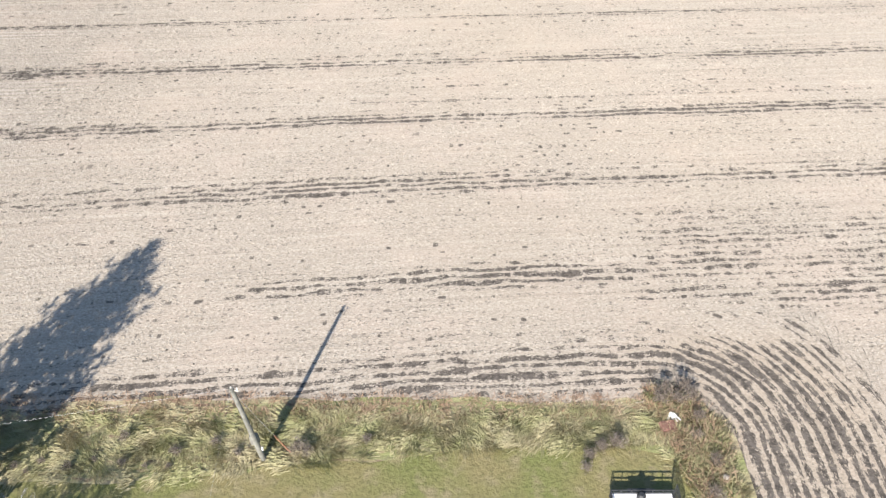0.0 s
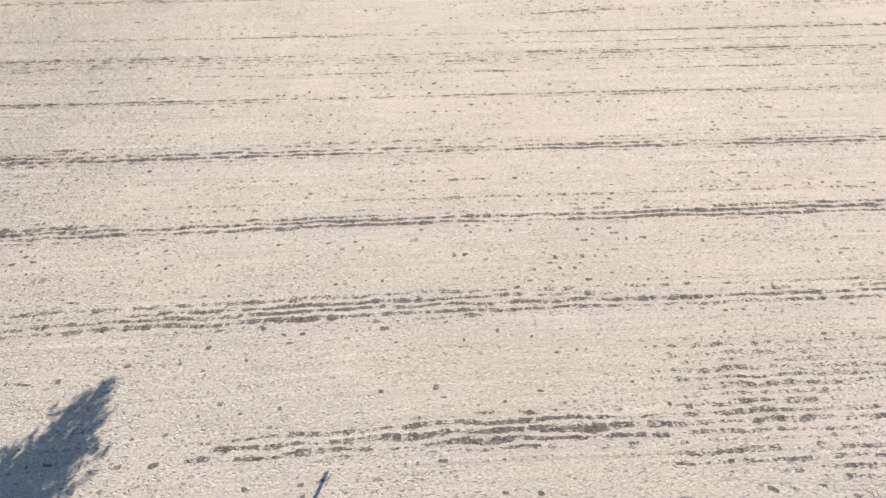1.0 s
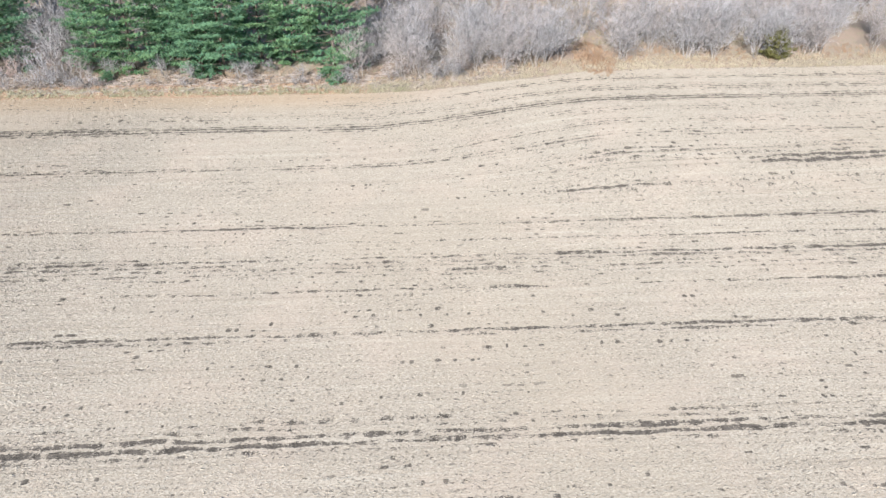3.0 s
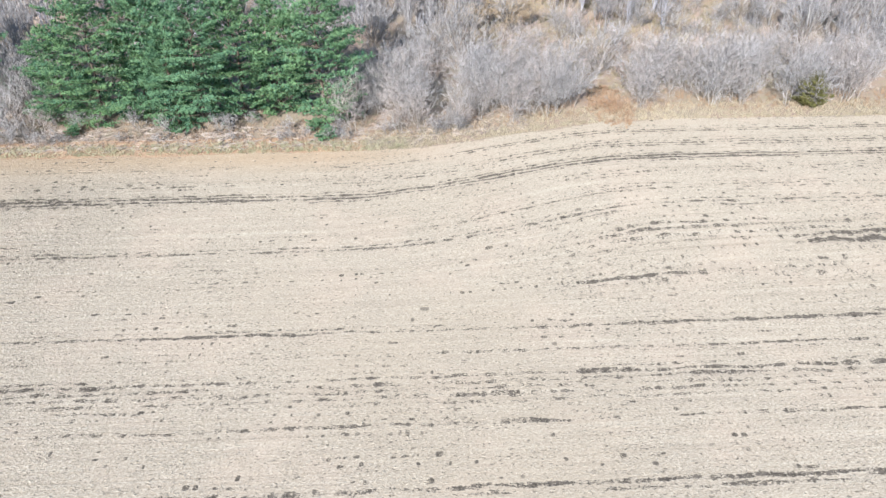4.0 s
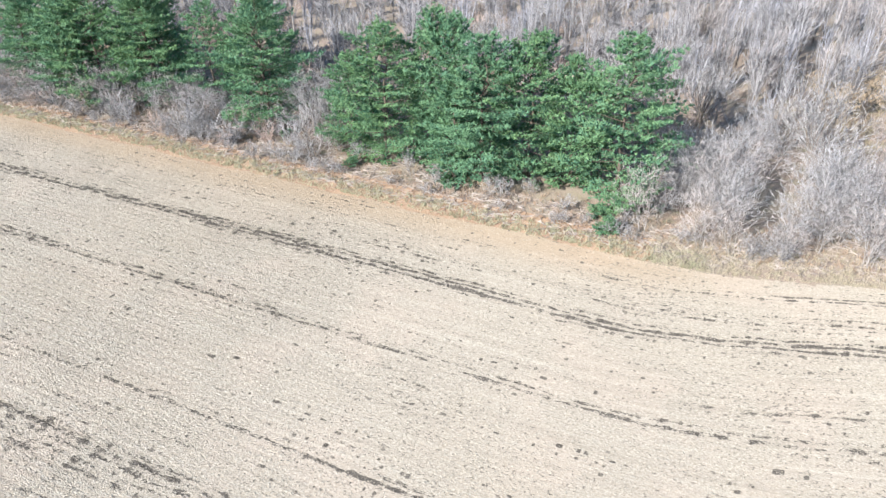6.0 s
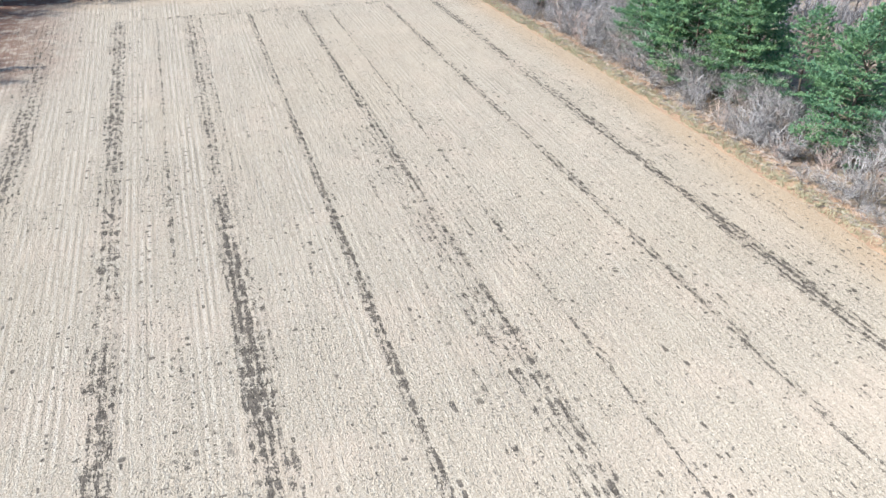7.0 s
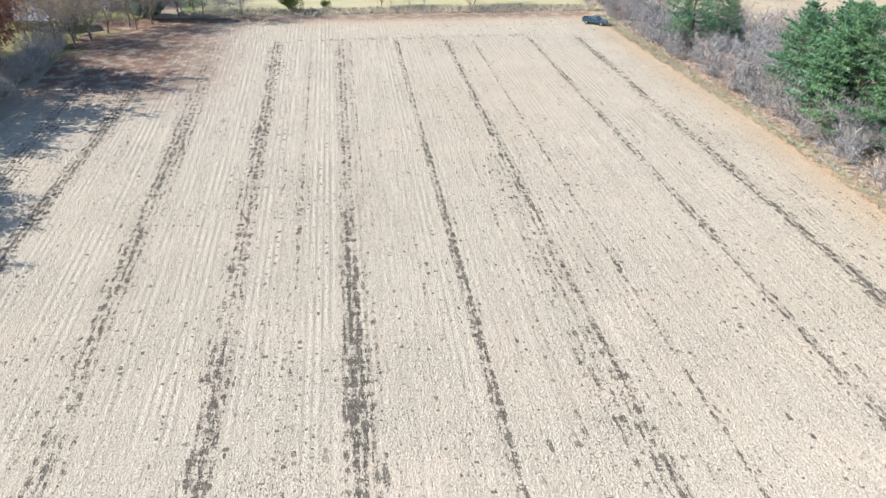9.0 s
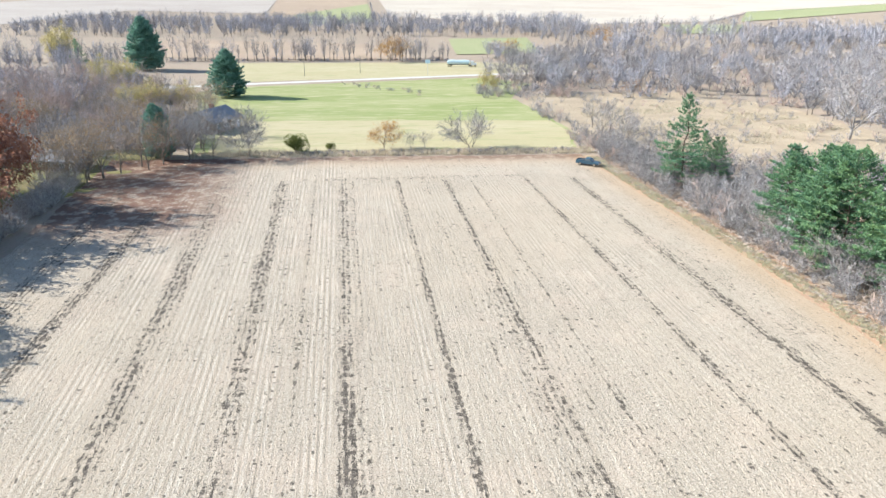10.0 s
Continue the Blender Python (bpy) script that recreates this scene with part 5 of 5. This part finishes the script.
def cable(name, a, b, sag, r, label, material):
    bm = bmesh.new()
    a, b = Vector(a), Vector(b)
    pts = [a.lerp(b, i / 14) - Vector((0, 0, sag * 4 * (i / 14) * (1 - i / 14))) for i in range(15)]
    for p, q in zip(pts, pts[1:]):
        rod(bm, p, q, r, r, 5)
    return tagged(part(name, bm, material), label, "cable")


cable("power_cable", (-11.3, 23.9, 7.55), (-104.1, 10.0, 7.7), 1.6, 0.004, "thin pale overhead power cable between two poles", M_STEEL)
cable("power_cable", (-11.3, 23.9, 7.55), (-8.0, -45.0, 8.2), 1.0, 0.004, "thin pale overhead power cable toward the yard", M_STEEL)
guy = new("guy_wire")
bm = bmesh.new()
rod(bm, (-9.2, 24.45, 0), (-11.1, 23.95, 6.6), 0.012, 0.012, 5)
part("strand", bm, M_STEEL, guy)
bm = bmesh.new()
rod(bm, (-9.2, 24.45, 0.05), (-9.85, 24.28, 2.25), 0.03, 0.03, 8)
part("guard_sleeve", bm, M_ORANGE_PLASTIC, guy, "faded orange plastic guard sleeve")
bm = bmesh.new()
rod(bm, (-9.15, 24.47, -0.3), (-9.2, 24.45, 0.15), 0.03, 0.03, 6)
part("anchor_rod", bm, M_STEEL, guy)
tagged(guy, "steel guy wire with an orange guard sleeve", "guy wire")
for i, (x, y, s) in enumerate(((-8.7, 24.7, 1.0), (-8.3, 24.5, .8), (11.2, 24.9, 1.0), (10.3, 24.6, .8), (9.6, 24.1, .8), (15.2, 29.0, 1.2), (16.4, 29.3, 1.2), (15.8, 28.2, 1.0), (16.9, 28.4, 1.0),
                               (14.9, 28.2, .9), (-14, 25.2, .6), (-20, 25.6, .7), (-16.5, 24.4, .7), (-4.5, 25.2, .6), (9.2, 23.2, .7), (16.6, 25.6, .7), (17.1, 23.8, .8), (16.4, 21.5, .9), (16.9, 26.8, .8), (-26, 23.4, .5), (-24.5, 23.8, .5), (-22.8, 23.5, .6), (-21.4, 23.9, .4), (-19.6, 23.6, .5), (-18, 23.4, .4), (-25.2, 23.1, .4), (-16.6, 23.5, .4), (-12.6, 24.4, .5))):
    DARK_BRUSH.set(x, y, 70 * i, s)


def utility_trailer():
    """Black rail-sided trailer with a white load cover and a mesh ramp gate folded up at its end."""
    e = new("utility_trailer")
    L, W = 3.7, 2.6
    bm = bmesh.new()
    for y in (0, W):
        box(bm, 0, y - 0.04, 0.48, L, y + 0.04, 0.60, 0.01)
    for x in (0, L * 0.5, L):
        box(bm, x - 0.04, 0, 0.48, x + 0.04, W, 0.58, 0.01)
    part("chassis", bm, M_BLACK, e)
    bm = bmesh.new()
    for k in range(9):
        box(bm, 0.02, 0.05 + k * 0.28, 0.60, L - 0.02, 0.30 + k * 0.28, 0.64, 0.006)
    part("deck", bm, M_PLANK, e)
    for y in (0, W):
        for z in (0.82, 1.06):
            bm = rod(bmesh.new(), (0, y, z), (L, y, z), 0.035)
            part("rail", bm, M_BLACK, e)
        for i in range(7):
            bm = rod(bmesh.new(), (L * i / 6, y, 0.58), (L * i / 6, y, 1.06), 0.028)
            part("stake", bm, M_BLACK, e)
    for z in (0.82, 1.06):
        part("rail", rod(bmesh.new(), (0, 0, z), (0, W, z), 0.035), M_BLACK, e)
    bm = bmesh.new()
    box(bm, 0.06, 0.1, 0.645, L - 0.08, W - 0.03, 0.74, 0.03)
    part("load_cover", bm, M_WHITE, e, "flat white load cover")
    bm = bmesh.new()
    rod(bm, (1.75, 2.3, 0.74), (1.75, 2.3, 1.0), 0.26, 0.26, 16)
    rod(bm, (1.75, 2.3, 1.0), (1.75, 2.3, 1.16), 0.26, 0.14, 16)
    part("drum", bm, M_BLACK, e, "black drum on the deck")
    gate = part("ramp_gate", rod(bmesh.new(), (L + 0.02, 0.04, 1.76), (L + 0.02, W - 0.04, 1.76), 0.03), M_BLACK, e, "black mesh ramp gate folded upright")
    for y in (0.04, W - 0.04):
        part("gate_post", rod(bmesh.new(), (L + 0.02, y, 0.6), (L + 0.02, y, 1.76), 0.03), M_BLACK, gate)
    for i in range(1, 8):
        z = 0.6 + 1.16 * i / 8
        part("gate_bar", rod(bmesh.new(), (L + 0.02, 0.04, z), (L + 0.02, W - 0.04, z), 0.014, 0.014, 5), M_BLACK, gate)
    for i in range(1, 16):
        y = 0.04 + (W - 0.08) * i / 16
        part("gate_bar", rod(bmesh.new(), (L + 0.02, y, 0.6), (L + 0.02, y, 1.76), 0.012, 0.012, 5), M_BLACK, gate)
    for y in (-0.16, W + 0.16):
        for x in (1.45, 2.25):
            wh = new("wheel", bpy.data.meshes.new("wheel"))
            bm = rod(bmesh.new(), (x, y - 0.1, 0.33), (x, y + 0.1, 0.33), 0.33, 0.33, 20)
            bm.to_mesh(wh.data)
            bm.free()
            wh.data.materials.append(M_TYRE)
            wh.parent = e
            part("rim", rod(bmesh.new(), (x, y - 0.11, 0.33), (x, y + 0.11, 0.33), 0.18, 0.18, 14), M_STEEL, wh)
        part("fender", box(bmesh.new(), 1.05, y - 0.13, 0.70, 2.65, y + 0.13, 0.74, 0.015), M_BLACK, e)
    e.matrix_basis = pose(10.2, 18.78, 0.0)
    return tagged(e, "black rail-sided utility trailer with a white covered load on the lawn", "trailer")


utility_trailer()
# scrap pile at the field corner
r7 = random.Random(7)
for i in range(5):
    bm = box(bmesh.new(), -0.32, -0.045, 0, 0.32, 0.045, 0.05, 0.01)
    o = part("white_board", bm, M_WHITE)
    o.matrix_basis = pose(15.0 + 0.13 * i, 26.95 + r7.uniform(-0.1, 0.1), 0.12 + 0.07 * i, 0, r7.uniform(-25, 5), 60 + 18 * i)
    tagged(o, "broken white painted board on the scrap pile", "board", "scrap boards")
bm = box(bmesh.new(), -0.5, -0.35, 0.0, 0.5, 0.35, 0.32, 0.05)
o = part("red_tub", bm, M_RED)
o.matrix_basis = pose(14.85, 26.3, 0.02, 4, 3, 12)
tagged(o, "faded red tub lying in the weeds", "tub")
bm = bmesh.new()
bmesh.ops.create_icosphere(bm, subdivisions=2, radius=0.2, matrix=pose(0, 0, 0.18))
for v in bm.verts:
    v.co *= 1 + 0.12 * noise.noise(v.co * 5)
o = part("pale_stone", bm, M_CERAMIC)
o.matrix_basis = pose(17.55, 22.7, 0)
tagged(o, "small pale field stone", "stone")


# ---- vehicles ----
M_TRUCK = plain("dark_blue_paint", (0.02, 0.05, 0.08), (0.03, 0.075, 0.11), 4.0, 0.25, 0.6, 0, 0)
M_GLASS = plain("dark_window_glass", (0.06, 0.085, 0.10), (0.09, 0.12, 0.14), 4.0, 0.08, 0.6, 0, 0)
M_CHROME = plain("chrome", (0.6, 0.6, 0.6), (0.7, 0.7, 0.7), 4.0, 0.15, 0.5, 1.0, 0)
M_TANK = plain("blue_white_tank", (0.55, 0.70, 0.76), (0.66, 0.78, 0.82), 0.7, 0.35, 0.5, 0, 0)


def profile(bm, pts, y0, y1, bevel=0.05):
    """A side outline in x and z pulled across from y0 to y1."""
    a = [bm.verts.new((x, y0, z)) for x, z in pts]
    b = [bm.verts.new((x, y1, z)) for x, z in pts]
    n = len(pts)
    fs = [bm.faces.new(a[::-1]), bm.faces.new(b)]
    fs += [bm.faces.new((a[i], a[(i + 1) % n], b[(i + 1) % n], b[i])) for i in range(n)]
    bmesh.ops.recalc_face_normals(bm, faces=fs)
    if bevel:
        es = list({e for f in fs[:2] for e in f.edges})
        bmesh.ops.bevel(bm, geom=es, offset=bevel, segments=2, affect="EDGES", profile=0.5)
    return bm


def wheel(parent, x, y, r, w):
    t = part("wheel", rod(bmesh.new(), (x, y - w / 2, r), (x, y + w / 2, r), r, r, 22), M_TYRE, parent)
    part("rim", rod(bmesh.new(), (x, y - w / 2 - 0.01, r), (x, y + w / 2 + 0.01, r), r * 0.6, r * 0.6, 16), M_CHROME, t)


def pickup():
    e = new("pickup_truck")
    body = part("body", profile(bmesh.new(), [(-2.85, 0.5), (2.75, 0.5), (2.85, 0.75), (2.8, 1.08), (1.35, 1.18), (0.95, 1.2), (-0.75, 1.2), (-0.75, 1.22), (-2.85, 1.22)], -0.98, 0.98), M_TRUCK, e)
    cab = part("cab", profile(bmesh.new(), [(1.35, 1.16), (0.55, 1.82), (-0.55, 1.86), (-0.8, 1.2)], -0.86, 0.86, 0.08), M_TRUCK, e)
    part("windscreen", profile(bmesh.new(), [(1.31, 1.22), (0.60, 1.80), (0.63, 1.83), (1.36, 1.24)], -0.74, 0.74, 0), M_GLASS, cab)
    for y in (-0.862, 0.862):
        part("side_window", profile(bmesh.new(), [(1.05, 1.28), (0.5, 1.74), (-0.45, 1.76), (-0.58, 1.28)], y - 0.006, y + 0.006, 0), M_GLASS, cab)
        part("mirror", box(bmesh.new(), 0.95, y * 1.06 - 0.1, 1.25, 1.08, y * 1.06 + 0.1, 1.45, 0.02), M_BLACK, cab)
    part("rear_window", profile(bmesh.new(), [(-0.60, 1.75), (-0.74, 1.3), (-0.765, 1.3), (-0.63, 1.75)], -0.7, 0.7, 0), M_GLASS, cab)
    part("bed_floor", box(bmesh.new(), -2.72, -0.82, 1.225, -0.9, 0.82, 1.235), M_BLACK, body)
    for y in (-0.92, 0.92):
        part("bed_rail", box(bmesh.new(), -2.85, y - 0.06, 1.22, -0.8, y + 0.06, 1.42, 0.02), M_TRUCK, body)
    part("tailgate", box(bmesh.new(), -2.87, -0.9, 0.75, -2.79, 0.9, 1.42, 0.02), M_TRUCK, body)
    part("grille", box(bmesh.new(), 2.80, -0.6, 0.78, 2.86, 0.6, 1.02, 0.01), M_BLACK, body)
    part("front_bumper", box(bmesh.new(), 2.78, -0.95, 0.48, 2.98, 0.95, 0.70, 0.04), M_CHROME, body)
    part("rear_bumper", box(bmesh.new(), -3.0, -0.9, 0.5, -2.84, 0.9, 0.68, 0.04), M_CHROME, body)
    for y in (-0.75, 0.75):
        part("headlight", box(bmesh.new(), 2.79, y - 0.15, 0.82, 2.87, y + 0.15, 1.02, 0.02), M_WHITE, body)
    for x in (-1.75, 1.85):
        for y in (-0.88, 0.88):
            wheel(e, x, y, 0.40, 0.28)
    e.matrix_basis = pose(-183.6, 129.2, 0.04, 0, 0, 54) @ Matrix.Scale(1.1, 4)
    return tagged(e, "dark blue pickup truck parked at the field corner", "pickup truck")


def tanker():
    e = new("tanker_truck")
    bm = rod(bmesh.new(), (-6.0, 0, 2.35), (6.0, 0, 2.35), 1.15, 1.15, 28)
    bmesh.ops.bevel(bm, geom=[d for d in bm.edges if abs(d.verts[0].co.x) > 5.9 and abs(d.verts[1].co.x) > 5.9], offset=0.4, segments=3, affect="EDGES")
    tank = part("tank", bm, M_TANK, e)
    part("catwalk", box(bmesh.new(), -4.5, -0.3, 3.48, 4.5, 0.3, 3.56, 0.02), M_WHITE, tank)
    for x in (-2.5, 0, 2.5):
        part("hatch", rod(bmesh.new(), (x, 0, 3.5), (x, 0, 3.75), 0.35, 0.3, 14), M_STEEL, tank)
    part("chassis", box(bmesh.new(), -6.0, -0.5, 0.95, 8.6, 0.5, 1.25, 0.03), M_BLACK, e)
    cab = part("cab", profile(bmesh.new(), [(6.5, 0.9), (9.6, 0.9), (9.6, 1.7), (8.5, 1.85), (8.2, 3.0), (6.5, 3.1)], -1.15, 1.15, 0.08), M_WHITE, e)
    part("windscreen", profile(bmesh.new(), [(8.50, 1.95), (8.24, 2.9), (8.28, 2.9), (8.54, 1.95)], -1.0, 1.0, 0), M_GLASS, cab)
    part("exhaust_stack", rod(bmesh.new(), (6.35, 0.9, 1.2), (6.35, 0.9, 4.6), 0.09, 0.09, 10), M_CHROME, cab)
    for x in (-5.2, -4.0, 5.9, 7.0, 9.0):
        for y in (-1.0, 1.0):
            wheel(e, x, y, 0.5, 0.35)
    e.matrix_basis = pose(-470, 122, 0.1, 0, 0, 84) @ Matrix.Scale(1.2, 4)
    return tagged(e, "pale blue and white tanker truck parked beside the road", "tanker truck")


pickup()
tanker()


# ---- farm house among the trees, posts by the road ----
M_SIDING = plain("brown_siding", (0.20, 0.14, 0.11), (0.27, 0.20, 0.16), 1.5, 0.85, 0.2)
M_SHINGLE = plain("grey_shingles", (0.17, 0.178, 0.20), (0.26, 0.27, 0.30), 2.5, 0.9, 0.1)


def farm_house(place, label):
    e = new("farm_house")
    w = part("wall", profile(bmesh.new(), [(-4, 0), (4, 0), (4, 2.8), (0, 5.0), (-4, 2.8)], -6, 6, 0), M_SIDING, e)
    for s in (-1, 1):
        part("roof", profile(bmesh.new(), [(0, 5.02), (s * 4.6, 2.5), (s * 4.6, 2.68), (0, 5.22)], -6.5, 6.5, 0), M_SHINGLE, e)
    for y in (-3.6, -0.6, 2.6):
        f = part("window", box(bmesh.new(), 3.98, y - 0.7, 1.0, 4.08, y + 0.7, 2.2, 0.02), M_WHITE, e)
        for k in (-0.34, 0.34):
            part("pane", box(bmesh.new(), 4.06, y + k - 0.28, 1.1, 4.10, y + k + 0.28, 2.1), M_GLASS, f)
    d = part("door", box(bmesh.new(), 3.98, 4.2, 0.05, 4.07, 5.2, 2.1, 0.02), M_WHITE, e)
    part("door_handle", rod(bmesh.new(), (4.07, 4.35, 1.0), (4.14, 4.35, 1.0), 0.04), M_STEEL, d)
    part("chimney", box(bmesh.new(), -1.4, 1.5, 3.6, -0.6, 2.3, 5.9, 0.03), M_RED, e)
    e.matrix_basis = place
    return tagged(e, label, "house")


farm_house(pose(-190, -9, 0, 0, 0, -12), "low brown-sided farm house with a dark shingle roof among trees")
farm_house(pose(-245, 17, 0, 0, 0, 70) @ Matrix.Scale(1.4, 4), "brown house with a weathered shingle roof behind bare trees")


def road_post(x, y, h):
    e = new("roadside_pole")
    part("pole", rod(bmesh.new(), (0, 0, -0.3), (0, 0, h), 0.16, 0.11, 10), M_POLE, e)
    part("crossarm", box(bmesh.new(), -0.06, -1.1, h - 0.7, 0.06, 1.1, h - 0.55, 0.01), M_POLE, e)
    for y2 in (-1.0, 0.0, 1.0):
        part("insulator", rod(bmesh.new(), (0, y2, h - 0.55), (0, y2, h - 0.33), 0.06, 0.04, 8), M_CERAMIC, e)
    e.matrix_basis = pose(x, y, 0)
    return tagged(e, "wooden utility pole beside the country road", "utility pole", "poles along the road")


for x, y in ((-418, 29), (-433, 60), (-396, -3)):
    road_post(x, y, 10.0)
sign = new("roadside_sign")
part("post", rod(bmesh.new(), (0, 0, -0.2), (0, 0, 7.0), 0.12, 0.12, 10), M_STEEL, sign)
part("sign_panel", box(bmesh.new(), -0.12, -1.4, 7.0, 0.12, 1.4, 9.0, 0.04), M_TANK, sign, "pale blue and white sign panel")
sign.matrix_basis = pose(-415, 99, 0)
tagged(sign, "tall post with a pale blue sign panel beside the road", "sign")
